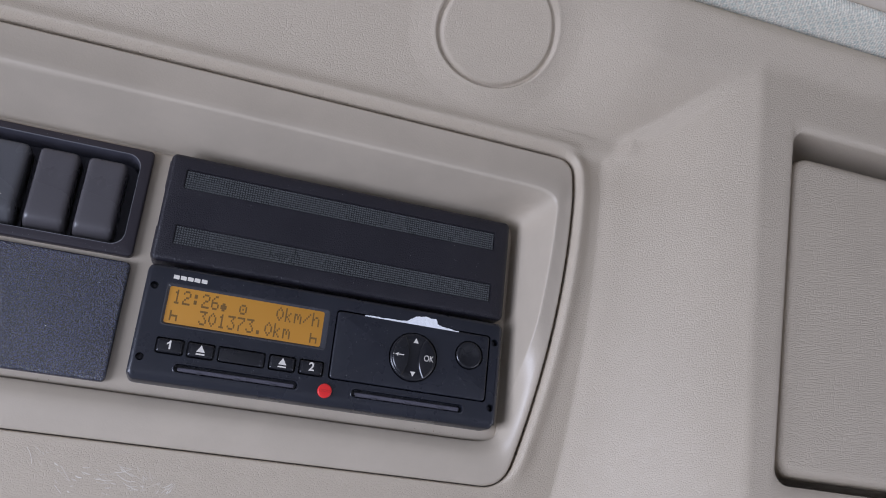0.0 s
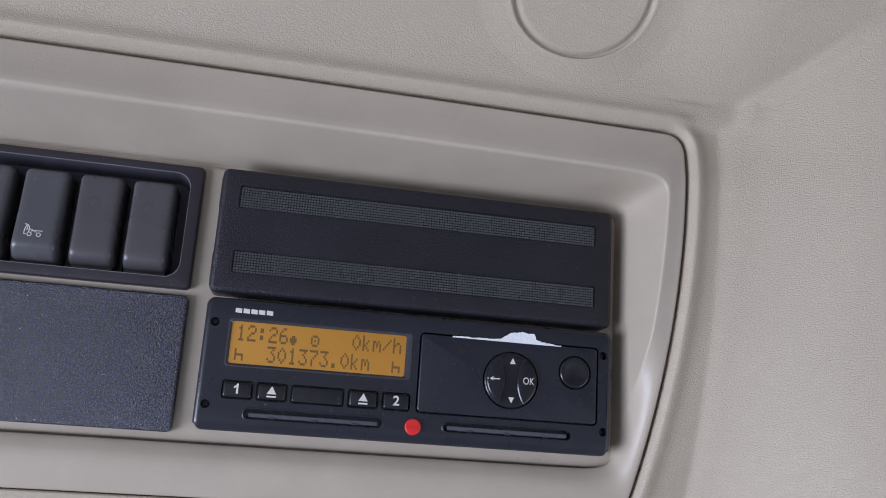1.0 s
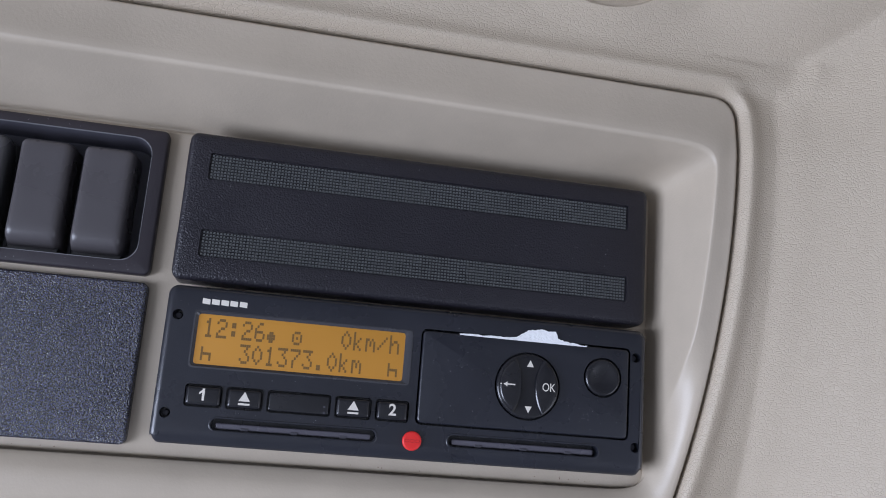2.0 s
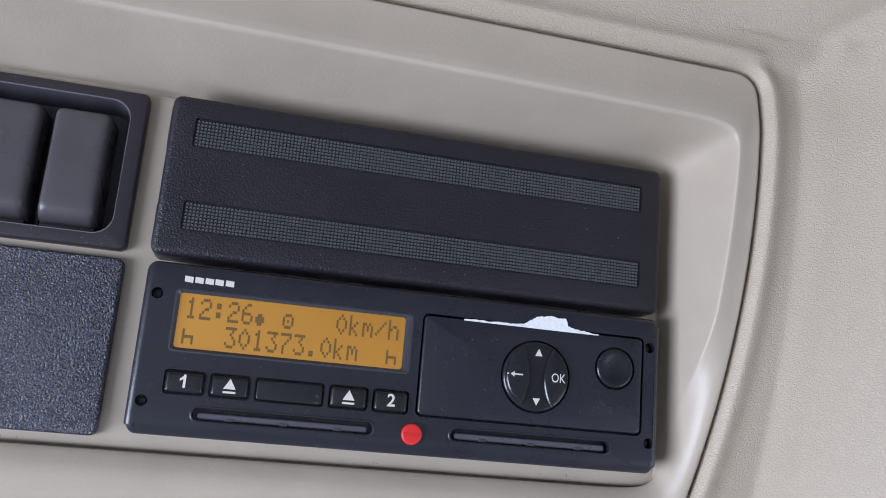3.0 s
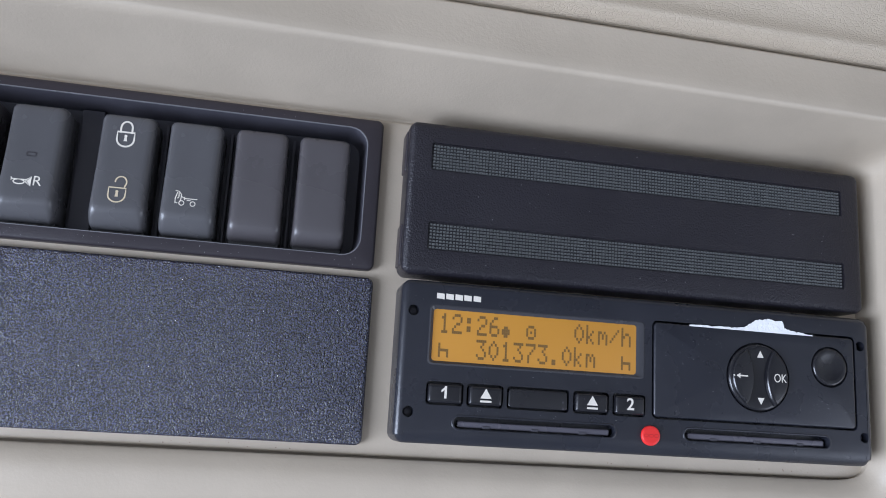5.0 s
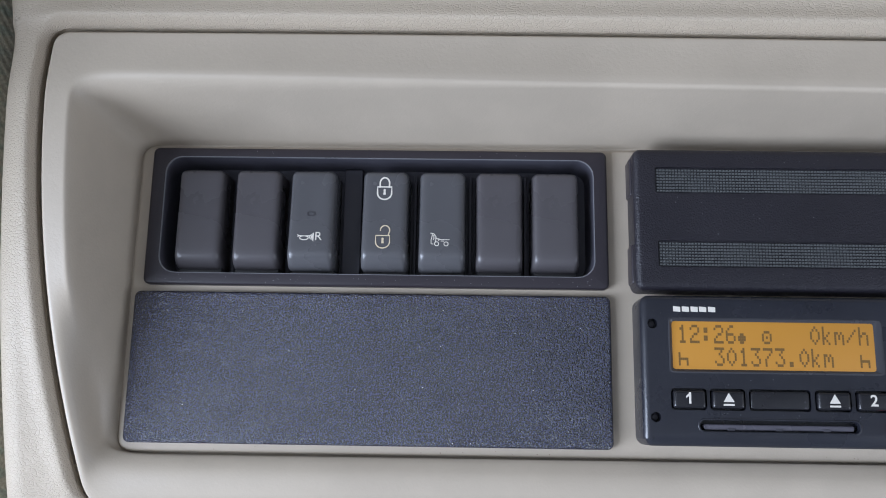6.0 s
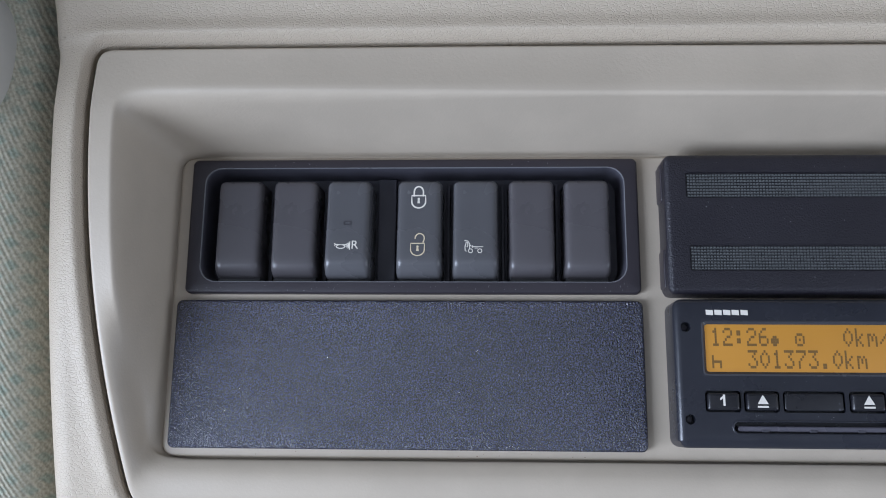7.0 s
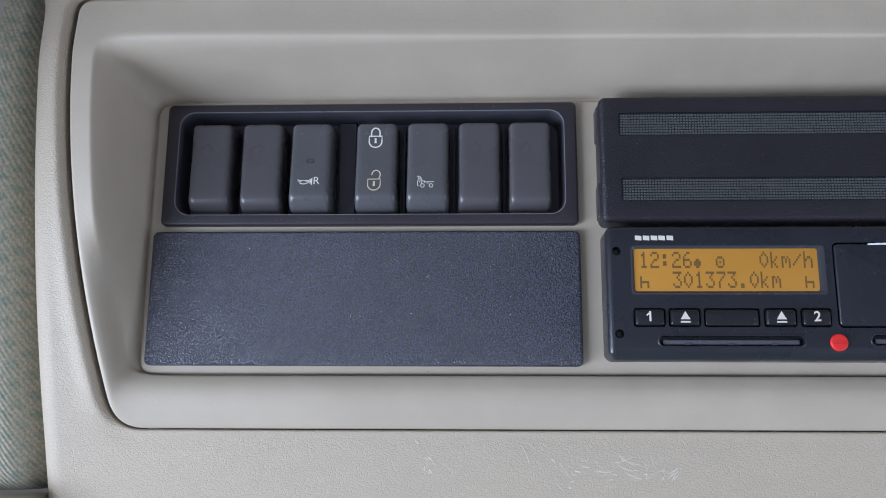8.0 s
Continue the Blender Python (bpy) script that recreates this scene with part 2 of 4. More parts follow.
def plate(bm, box, r, face, back, bevel, holes=(), steps=3, floor=True):
    """A slab with round corners and rounded front edges. holes: (loop, depth, edge) sunk into its face; depth None leaves them open."""
    x0, x1, z0, z1 = box
    last = put_loop(bm, rrect(x0, x1, z0, z1, r), back)
    if floor:
        bm.faces.new(last)
    for i in range(steps + 1):
        a = radians(90 * i / steps)
        d = bevel * (1 - math.cos(a))
        now = put_loop(bm, rrect(x0 + d, x1 - d, z0 + d, z1 - d, max(r - d, 0.3)), face + bevel * (1 - math.sin(a)))
        bridge(bm, last, now)
        last = now
    rims = []
    for loop, depth, *_ in holes:
        rim = put_loop(bm, loop, face)
        low = put_loop(bm, loop, back if depth is None else face + depth)
        bridge(bm, rim, low)
        if depth is not None:
            bm.faces.new(low)
        rims.append(rim)
    if rims:
        fill(bm, [last] + rims)
    else:
        bm.faces.new(last)
    return bm


def slab(box, r, face, back, bevel, holes=(), steps=3):
    return plate(bmesh.new(), box, r, face, back, bevel, holes, steps)


def disc(cx, cz, radius, face, back, bevel, dish=0.0, n=40):
    """A round button with a rounded rim; dish: how far its middle sinks."""
    bm = bmesh.new()
    last = put_loop(bm, ring(cx, cz, radius, radius, n), back)
    bm.faces.new(last)
    for i in range(4):
        a = radians(30 * i)
        d = bevel * (1 - math.cos(a))
        now = put_loop(bm, ring(cx, cz, radius - d, radius - d, n), face + bevel * (1 - math.sin(a)))
        bridge(bm, last, now)
        last = now
    for k in (0.75, 0.5, 0.25):
        now = put_loop(bm, ring(cx, cz, (radius - bevel) * k, (radius - bevel) * k, n), face + dish * (1 - k * k))
        bridge(bm, last, now)
        last = now
    bm.faces.new(last)
    return bm


def strokes(lines, width, y, bm=None):
    """Printed lines: ribbons of that width along runs of (x, z), a hair thick."""
    bm = bm or bmesh.new()
    for line in lines:
        closed = len(line) > 2 and line[0] == line[-1]
        left, right = [], []
        for i, p in enumerate(line):
            a = Vector(line[i - 1] if i else (line[-2] if closed else p))
            b = Vector(line[i + 1] if i + 1 < len(line) else (line[1] if closed else p))
            d = (b - a).normalized() if (b - a).length > 1e-9 else Vector((1, 0))
            n = Vector((-d.y, d.x)) * width / 2
            left.append(vert(bm, p[0] + n.x, y, p[1] + n.y))
            right.append(vert(bm, p[0] - n.x, y, p[1] - n.y))
        for i in range(len(line) - 1):
            bm.faces.new((left[i], left[i + 1], right[i + 1], right[i]))
    return bm


def patches(polys, y, bm=None):
    bm = bm or bmesh.new()
    for poly in polys:
        bm.faces.new([vert(bm, x, y, z) for x, z in poly])
    return bm


def thicken(bm, depth):
    """Gives printed ink and paper a hair of body towards the surface that it lies on."""
    got = bmesh.ops.extrude_face_region(bm, geom=list(bm.faces))
    for v in got["geom"]:
        if isinstance(v, bmesh.types.BMVert):
            v.co.y += depth / 1000
    return bm


def arc(cx, cz, rx, rz, a0, a1, n=14):
    return [(cx + rx * math.cos(radians(a0 + (a1 - a0) * i / n)), cz + rz * math.sin(radians(a0 + (a1 - a0) * i / n))) for i in range(n + 1)]


def lettering(text, size, x, y, z, align="CENTER", wide=1.0, bold=0.0):
    """Letters of the built-in font as a flat bmesh that stands on the face."""
    cu = bpy.data.curves.new("letters", "FONT")
    cu.offset = bold
    cu.body, cu.size, cu.align_x, cu.align_y = text, size / 1000, align, "CENTER"
    ob = bpy.data.objects.new("letters", cu)
    scene.collection.objects.link(ob)
    me = bpy.data.meshes.new_from_object(ob.evaluated_get(bpy.context.evaluated_depsgraph_get()))
    bm = bmesh.new()
    bm.from_mesh(me)
    bpy.data.objects.remove(ob)
    bpy.data.meshes.remove(me)
    bm.transform(Matrix.Translation((x / 1000, y / 1000, z / 1000)) @ Euler((radians(90), 0, 0)).to_matrix().to_4x4() @ Matrix.Diagonal((wide, 1, 1, 1)))
    return bm


# ---- the cab: plain walls with window openings ----
def wall_with_opening(name, size_u, size_v, opening, m, label):
    """A 6 cm wall in its own x, z plane with one window opening; m places it."""
    bm = bmesh.new()
    outer = [(0, 0), (size_u, 0), (size_u, size_v), (0, size_v)]
    u0, u1, v0, v1 = opening
    hole = rrect(u0, u1, v0, v1, 60, 4)
    sides = []
    for y in (0, 60):
        a, b = put_loop(bm, outer, y), put_loop(bm, hole, y)
        fill(bm, [a, b])
        sides.append((a, b))
    bridge(bm, sides[0][0], sides[1][0])
    bridge(bm, sides[0][1], sides[1][1])
    ob = new(name, link_mesh(name, bm, LINING))
    ob.matrix_world = m
    return tagged(ob, label, "wall", "", "structure")


def box_structure(name, x0, x1, y0, y1, z0, z1, mat, label, category):
    bm = bmesh.new()
    bmesh.ops.create_cube(bm, size=1)
    bm.transform(Matrix.Translation(((x0 + x1) / 2, (y0 + y1) / 2, (z0 + z1) / 2)) @ Matrix.Diagonal((x1 - x0, y1 - y0, z1 - z0, 1)))
    ob = new(name, link_mesh(name, bm, mat))
    return tagged(ob, label, category, "", "structure")


cx0, cx1, cy0, cy1, cz0, cz1 = CAB
W, DEEP_LEN, H = (cx1 - cx0) * 1000, (cy1 - cy0) * 1000, (cz1 - cz0) * 1000
wall_with_opening("wall_front", W, H, (150, W - 150, 840, 1470), Matrix.Translation((cx0, cy1, cz0)), "grey lined cab front wall with a windscreen opening")
wall_with_opening("wall_left", DEEP_LEN, H, (420, 1680, 960, 1700), Matrix.Translation((cx0, cy0, cz0)) @ Euler((0, 0, radians(90))).to_matrix().to_4x4(), "grey lined cab side wall with a window opening")
wall_with_opening("wall_right", DEEP_LEN, H, (720, 1880, 960, 1700), Matrix.Translation((cx1 + 0.06, cy0, cz0)) @ Euler((0, 0, radians(90))).to_matrix().to_4x4(), "grey lined cab side wall with a window opening")
box_structure("wall_rear", cx0 - 0.06, cx1 + 0.06, cy0 - 0.06, cy0, cz0, cz1, REAR_LINING, "plain white lined rear wall of the cab", "wall")
box_structure("floor", cx0 - 0.06, cx1 + 0.06, cy0 - 0.06, cy1 + 0.06, cz0 - 0.06, cz0, FLOOR_MAT, "grey rubber floor of the cab", "floor")
box_structure("ceiling", cx0 - 0.06, cx1 + 0.06, cy0 - 0.06, cy1 + 0.06, cz1, cz1 + 0.06, ROOF_LINING, "grey lined cab ceiling", "ceiling")

box_structure("wall_bulkhead", -0.52, 0.50, 0.15, cy1 - 0.002, Z0 - 0.01, cz1 - 0.002, LINING, "plain grey lined bulkhead behind the overhead console", "wall")


# ---- the overhead console ----
def rim_y(z):
    """The leaning, slightly bowed face of the console's middle, on which the bezel's rim lies."""
    s = (z - 74.9) / 181.1
    if s < 0:
        return 14.3 - 86.3 * s
    if s > 1:
        return -25.6 + 1.7 * (s - 1)
    return 14.3 - 42.3 * s - 44.0 * s * (1 - s) + 2.4 * smooth((z - 230.0) / 26.0)


def soft_min(a, b, k):
    h = max(k - abs(a - b), 0.0) / k
    return min(a, b) - h * h * k * 0.25


def clamp(v, a=0.0, b=1.0):
    return min(max(v, a), b)


def smooth(v):
    v = clamp(v)
    return v * v * (3 - 2 * v)


CIRCLE = (57.5, 307.0, 32.0)
OPENING = (234.6, 470.0, 89.0, 286.0, 9.0)


def left_edge(z):
    return -341.4 - 0.00025 * (min(z, 340.0) - 190.0) ** 2


def surface_y(x, z):
    """How far the console's skin lies from the instruments' plane."""
    r = rim_y(z)
    d = z - 263.0
    bow = -28.6 - (0.15 if d > 0 else 0.9) * d - 0.0085 * max(d, 0) ** 2
    # towards the right the face above the bezel runs out straight and steep
    if z > 272.0:
        bow += smooth((x - 90.0) / 60.0) * (-29.0 - 1.03 * (min(z, 312.0) - 272.0) - 0.55 * max(z - 312.0, 0.0) - bow)
    top = soft_min(r, bow, 1.5)
    block = -50.0 - 0.075 * z
    k = clamp((x - 136.0) / 75.0)
    k = k - 0.10 * math.sin(2 * math.pi * k) * 0.3
    slope = r + k * (block - r)
    y = soft_min(top, slope, 1.6)
    # a soft shoulder where the two meet
    y -= (0.9 + 1.5 * smooth((z - 245.0) / 25.0)) * math.exp(-((top - slope - 2.0) / 3.2) ** 2) * smooth((214.0 - x) / 45.0) * smooth((x - 128.0) / 32.0)
    # the skin rolls away at the left, the top and the bottom
    for e, rad in ((left_edge(z) + 9 - x, 11.0), (z - 333.5, 9.0), (6.0 - z, 30.0)):
        if e > 0:
            e = min(e, rad * 0.98)
            y += rad - math.sqrt(rad * rad - e * e)
    return y


def outline(grow, n_side=46, n_corner=12):
    """The bezel's outline, grown by so many millimetres: lists of (x, z) for the top, right, bottom and left, each with half of its corners."""
    g = grow
    low = min(g, 0.5)
    pts = [Vector((-325.3 - g, 258.6 + g)), Vector((119.2 + g, 256.4 + g)), Vector((107.0 + g, 74.6 - low)), Vector((-310.8 - g, 73.8 - low))]
    rad = [7.0, 10.0, 13.0, 13.0]
    bulge = [0.8, 4.6, 0.0, 4.8]
    count = [n_side * 3, n_side * 2, n_side * 3, n_side * 2]
    sides = []
    for i in range(4):
        a, b = pts[i], pts[(i + 1) % 4]
        d = b - a
        out = Vector((-d.y, d.x)).normalized()
        t0, t1 = (rad[i] + max(g, 0)) / d.length, 1 - (rad[(i + 1) % 4] + max(g, 0)) / d.length
        run = []
        for k in range(count[i] + 1):
            t = t0 + (t1 - t0) * k / count[i]
            run.append(a + d * t + out * bulge[i] * 4 * t * (1 - t))
        sides.append(run)
    half = []
    for i in range(4):
        a, c, b = sides[i][-1], pts[(i + 1) % 4], sides[(i + 1) % 4][0]
        ta = (sides[i][-1] - sides[i][-2]).normalized()
        tb = (sides[(i + 1) % 4][0] - sides[(i + 1) % 4][1]).normalized()
        # the corner's control point, where the two sides' tangents meet
        den = ta.x * tb.y - ta.y * tb.x
        s = ((b.x - a.x) * tb.y - (b.y - a.y) * tb.x) / den
        c = a + ta * s
        half.append([a * (1 - t) ** 2 + c * 2 * t * (1 - t) + b * t * t for t in [k / n_corner for k in range(1, n_corner)]])
    m = len(half[0]) // 2
    full = []
    for i in range(4):
        full.append(half[i - 1][m:] + sides[i] + half[i][:m])
    return full


def lip_height(out):
    """The rolled lip round the bezel: tall above and beside it, low below."""
    return 2.6 + 3.5 * min(out.y, 0.0) + 0.5 * min(out.x, 0.0)


def console():
    bm = bmesh.new()
    inner = outline(1.7)
    x0, x1, z0, z1 = -352.0, 190.0, -22.0, 341.5
    corners = [Vector((x0, z1)), Vector((x1, z1)), Vector((x1, z0)), Vector((x0, z0))]
    start, target, inward = [], [], []
    for i, run in enumerate(inner):
        a, b = corners[i], corners[(i + 1) % 4]
        for k, p in enumerate(run):
            start.append(p)
            e = a + (b - a) * (k / len(run))
            if abs(e.x - x0) < 0.01:
                e.x = left_edge(e.y) - 2.0
            target.append(e)
    n = len(start)
    normals = []
    for i in range(n):
        d = start[(i + 1) % n] - start[i - 1]
        normals.append(Vector((-d.y, d.x)).normalized())
    near = [0.0, 0.5, 1.0, 1.6, 2.3, 3.0, 3.8, 4.8, 6.0, 7.5]
    rings = []
    # the wall of the gap, then the lip, then the skin out to the edges
    for depth in (16.0, 6.0, 1.8):
        rings.append([vert(bm, p.x, rim_y(p.y) + depth - 0.4, p.y) for p in start])
    for d in near:
        row = []
        for p, q in zip(start, normals):
            s = p + q * d
            roll = 2.0 + 3.0 * max(-q.x, 0.0)
            lip = roll * (1 - math.sqrt(max(0.0, 1 - (1 - min(d / roll, 1.0)) ** 2))) - lip_height(q) * math.exp(-((d - 3.0) / (1.9 if d < 3 else 5.0)) ** 2)
            row.append(vert(bm, s.x, surface_y(s.x, s.y) + lip, s.y))
        rings.append(row)
    steps = 56
    for k in range(1, steps + 1):
        t = k / steps
        t = t ** 1.35
        row = []
        for p, q, e in zip(start, normals, target):
            s = (p + q * 7.5).lerp(e, t)
            fade = math.exp(-(((s - p).dot(q) - 3.0) / 5.0) ** 2)
            row.append(vert(bm, s.x, surface_y(s.x, s.y) - lip_height(q) * fade, s.y))
        rings.append(row)
    for a, b in zip(rings, rings[1:]):
        bridge(bm, a, b)
    # the block at the right, with the opening of its compartment
    edge = [v for v, e in zip(rings[-1], target) if abs(e.x - x1) < 0.01]
    zs = sorted({round(v.co.z * 1000, 4) for v in edge}, reverse=True)
    if zs[-1] > z0 + 0.01:
        zs.append(z0)
    ox0, ox1, oz0, oz1, orad = OPENING
    xs = [190.0 + 2.5 * i for i in range(18)] + [233.2, 234.6, 236.2, 238.2, 241, 243, 245, 248, 252] + [257.0 + 10 * i for i in range(24)]
    for extra in (oz0, oz1, oz0 + 3, oz1 - 3, oz0 + 6, oz1 - 6):
        zs = [z for z in zs if abs(z - extra) > 0.8 or z in (oz0, oz1)] + [extra]
    zs = sorted(set(zs), reverse=True)
    grid = {}

    def at(x, z):
        # points near the opening's round corners slide onto them
        for cx, cz, sx, sz in ((ox0 + orad, oz1 - orad, -1, 1), (ox0 + orad, oz0 + orad, -1, -1)):
            if (x - cx) * sx > 0 and (z - cz) * sz > 0:
                d = math.hypot(x - cx, z - cz)
                if x == ox0 or z in (oz0, oz1):
                    x, z = cx + (x - cx) * orad / d, cz + (z - cz) * orad / d
        return x, z
    for x in xs:
        for z in zs:
            if ox0 < x < ox1 and oz0 < z < oz1:
                continue
            px, pz = at(x, z) if (ox0 <= x <= ox1 and oz0 <= z <= oz1) else (x, z)
            px -= 0.037 * (286.0 - pz) * smooth((x - 212.0) / 23.0)
            lip = 0.0
            dd = max(ox0 - x, z - oz1, oz0 - z, 0)
            if dd < 4:
                lip = 1.6 * (1 - math.sqrt(max(0.0, 1 - (1 - dd / 4) ** 2)))
            grid[x, z] = vert(bm, px, surface_y(px, pz) + lip, pz)
    for xa, xb in zip(xs, xs[1:]):
        for za, zb in zip(zs, zs[1:]):
            c = [grid.get(p) for p in ((xa, za), (xb, za), (xb, zb), (xa, zb))]
            if all(c) and not (xa >= ox0 and xb <= ox1 and za <= oz1 and zb >= oz0):
                bm.faces.new(c)
    # the opening's walls
    border = [grid[ox0, z] for z in zs if oz0 <= z <= oz1]
    top = [grid[x, oz1] for x in xs if x > ox0 and x <= ox1]
    low = [grid[x, oz0] for x in xs if x > ox0 and x <= ox1]
    run = list(reversed(top)) + border + low
    for k, deep in enumerate((3, 12, 42)):
        nxt = [bm.verts.new((v.co.x + (0.0005 if k == 0 else 0), v.co.y + (deep - (0, 3, 12)[k]) / 1000, v.co.z)) for v in run]
        for i in range(len(run) - 1):
            bm.faces.new((run[i], run[i + 1], nxt[i + 1], nxt[i]))
        run = nxt
    bm.faces.new(run)
    bmesh.ops.remove_doubles(bm, verts=bm.verts, dist=0.00002)
    # skirts behind the left, top and bottom edges
    rim = [e for e in bm.edges if e.is_boundary and all(v.co.x < left_edge(v.co.z * 1000) / 1000 or v.co.z > 0.341 or v.co.z < -0.0215 for v in e.verts)]
    got = bmesh.ops.extrude_edge_only(bm, edges=rim)
    for v in got["geom"]:
        if isinstance(v, bmesh.types.BMVert):
            v.co.y += 0.12
    return bm


overhead = thing("overhead_console", 0, 0, 0, "beige grained vinyl overhead console moulding with a round pressed mark", "console")
skin = part("skin", console(), CONSOLE, overhead, angle=60)



def pressed_mark():
    """A round field set off by a rounded groove, swelling gently out of the skin."""
    bm = bmesh.new()
    cx, cz, rad = CIRCLE
    radii = [54, 50, 46, 42.5, 40] + [38.5 - 0.5 * i for i in range(24)] + [25.5, 22, 14, 6]
    last = None
    for r in radii:
        proud = 2.7 * smooth((53 - r) / 23.0) - 0.3
        groove = 3.0 * math.exp(-((r - rad) / 1.3) ** 2) - 0.5 * math.exp(-((r - rad - 2.6) / 1.4) ** 2)
        loop = []
        for k in range(96):
            a = 2 * math.pi * k / 96
            x, z = cx + r * math.cos(a), cz + r * math.sin(a) / 1.38
            z = min(z, 333.0)
            loop.append(vert(bm, x, surface_y(x, z) - proud + groove, z))
        if last:
            bridge(bm, last, loop)
        last = loop
    bm.faces.new(last)
    return bm


part("pressed_mark", pressed_mark(), CONSOLE, overhead, "round pressed mark in the vinyl", angle=60)

# ---- the compartment lid in the console's right-hand block ----
lid = thing("compartment_lid", 0, 0, 0, "closed beige grained compartment lid set into the overhead console", "lid")


def lid_mesh():
    bm = bmesh.new()
    plate(bm, (237.2, 466.0, 94.5, 272.5), 12.0, 0.0, 16.0, 6.0, steps=5)
    for v in bm.verts:
        v.co.y += (-47.0 - 0.075 * v.co.z * 1000) / 1000
        v.co.x -= 0.035 * (0.286 - v.co.z)
    return bm


part("panel", lid_mesh(), LID, lid)

# ---- the smooth bezel with its sunken floor ----
bezel = thing("instrument_bezel", 0, 0, 0, "smooth beige plastic bezel around a sunken panel of instruments", "bezel")
WELL = (-292.6, -108.1, 168.0, 221.0)
FLOOR, PLINTH = 17.6, 15.7     # the bezel's floor, and the raised plate on it that carries the instruments


def bezel_mesh():
    bm = bmesh.new()
    flat = lambda sides: [p for run in sides for p in run]  # noqa: E731
    outer = flat(outline(0.0))
    n = len(outer)
    ridge_pts = [Vector((-314.4, 237.6)), Vector((110.4, 234.0)), Vector((101.0, 97.2)), Vector((-307.6, 96.8))]
    floor_pts = [Vector((-302.9, 226.6)), Vector((101.0, 226.6)), Vector((101.0, 97.0)), Vector((-302.9, 96.6))]

    def loop_like(pts, rad, bulge):
        out = []
        sides = outline(0.0)
        for i, run in enumerate(sides):
            a, b = pts[i], pts[(i + 1) % 4]
            d = b - a
            o = Vector((-d.y, d.x)).normalized()
            m = len(run)
            for k in range(m):
                t = (k + 0.5) / m
                out.append((i, t, a + d * t + o * bulge[i] * 4 * t * (1 - t)))
        # round the corners by averaging along the loop
        pos = [p for *_, p in out]
        for _ in range(rad):
            pos = [pos[j] * 0.5 + (pos[j - 1] + pos[(j + 1) % len(pos)]) * 0.25 for j in range(len(pos))]
        return pos
    ridge = loop_like(ridge_pts, 32, [1.0, 2.0, 0, 2.0])
    floor = loop_like(floor_pts, 19, [0, 0, 0, 0])
    rows = []

    def row(points, ys):
        rows.append([vert(bm, p.x, y, p.y) for p, y in zip(points, ys)])
    row(outer, [rim_y(p.y) + 14 for p in outer])
    for shrink, dy in ((0.0, 1.2), (0.35, 0.4), (1.0, 0.03), (1.5, 0.0), (2.3, 0.0)):
        pts = flat(outline(-shrink))
        row(pts, [rim_y(p.y) + dy for p in pts])
    base = flat(outline(-2.3))

    def blend(t, lift):
        pts = [a.lerp(b, t) for a, b in zip(base, ridge)]
        row(pts, [rim_at(p, lift, t) for p in pts])

    def rim_at(p, lift, t):
        # the lower rim runs out to the crevice in front of the mounting plate
        y = rim_y(p.y) + lift * rise(p)
        return y + dip(p) * t ** 1.5 * (12.7 - y)

    def dip(p):
        return smooth((165 - p.y) / 68)

    def rise(p):
        return 0.15 + 0.85 * smooth((p.x + 318) / 40)
    for t, lift in ((0.3, -0.25), (0.55, -0.55), (0.68, -0.68), (0.76, -0.76)):
        blend(t, lift)
    # the ridge, rolled over from the rim into the walls, then the walls down to the floor
    tight = [smooth((p.x + 320) / 220) for p in ridge]
    near = [p.lerp(q, 0.78 + 0.13 * k) for p, q, k in zip(base, ridge, tight)]
    near = [Vector((p.x, rim_at(p, -0.78 - 0.17 * k, 0.78 + 0.13 * k), p.y)) for p, k in zip(near, tight)]
    wall = []
    for a, b in zip(ridge, floor):
        wall.append((Vector((a.x, rim_at(a, -1.1, 1.0), a.y)), Vector((b.x, FLOOR, b.y))))
    for u in (0.12, 0.25, 0.38, 0.5, 0.62, 0.75, 0.88, 1.0):
        rows.append([vert(bm, *(p * (1 - u) ** 2 + a * 2 * u * (1 - u) + a.lerp(b, 0.22 - 0.165 * k) * u * u)) for p, (a, b), k in zip(near, wall, tight)])
    for t in (0.3, 0.5, 0.7, 0.85, 0.94):
        rows.append([vert(bm, *a.lerp(b, t)) for a, b in wall])
    for t, y in ((0.975, FLOOR - 0.6), (1.0, FLOOR - 0.1), (1.03, FLOOR)):
        rows.append([vert(bm, *(Vector((a.x + (b.x - a.x) * t, y, a.z + (b.z - a.z) * t)))) for a, b in wall])
    for a, b in zip(rows, rows[1:]):
        bridge(bm, a, b)
    hole = put_loop(bm, rrect(*WELL, 6), FLOOR)
    for v in rows[-1]:
        v.co.y = FLOOR / 1000
    fill(bm, [rows[-1], hole])
    deep = put_loop(bm, rrect(*WELL, 6), 45.0)
    bridge(bm, hole, deep)
    return bm


part("shell", bezel_mesh(), BEZEL, bezel, angle=50)
plinth = plate(bmesh.new(), (-302.3, 101.7, 97.6, 225.7), 5.5, PLINTH, FLOOR + 1.0, 1.5, [(rrect(*WELL, 6), None)], steps=5, floor=False)
part("mounting_plate", plinth, BEZEL, bezel)


# ---- switch panel ----
panel = thing("switch_panel", 1.35, 3.2, 1.0, "black plastic switch frame with seven rocker switches in a row", "switch panel")
frame_bm = plate(bmesh.new(), (-297.6, -105.7, 164.0, 222.7), 2.5, 8.6, 12.6, 1.2, [(rrect(-291.5, -111.5, 169.0, 218.6, 7.0, 6), None)], floor=False)
part("frame", frame_bm, BLACK_FRAME, panel)


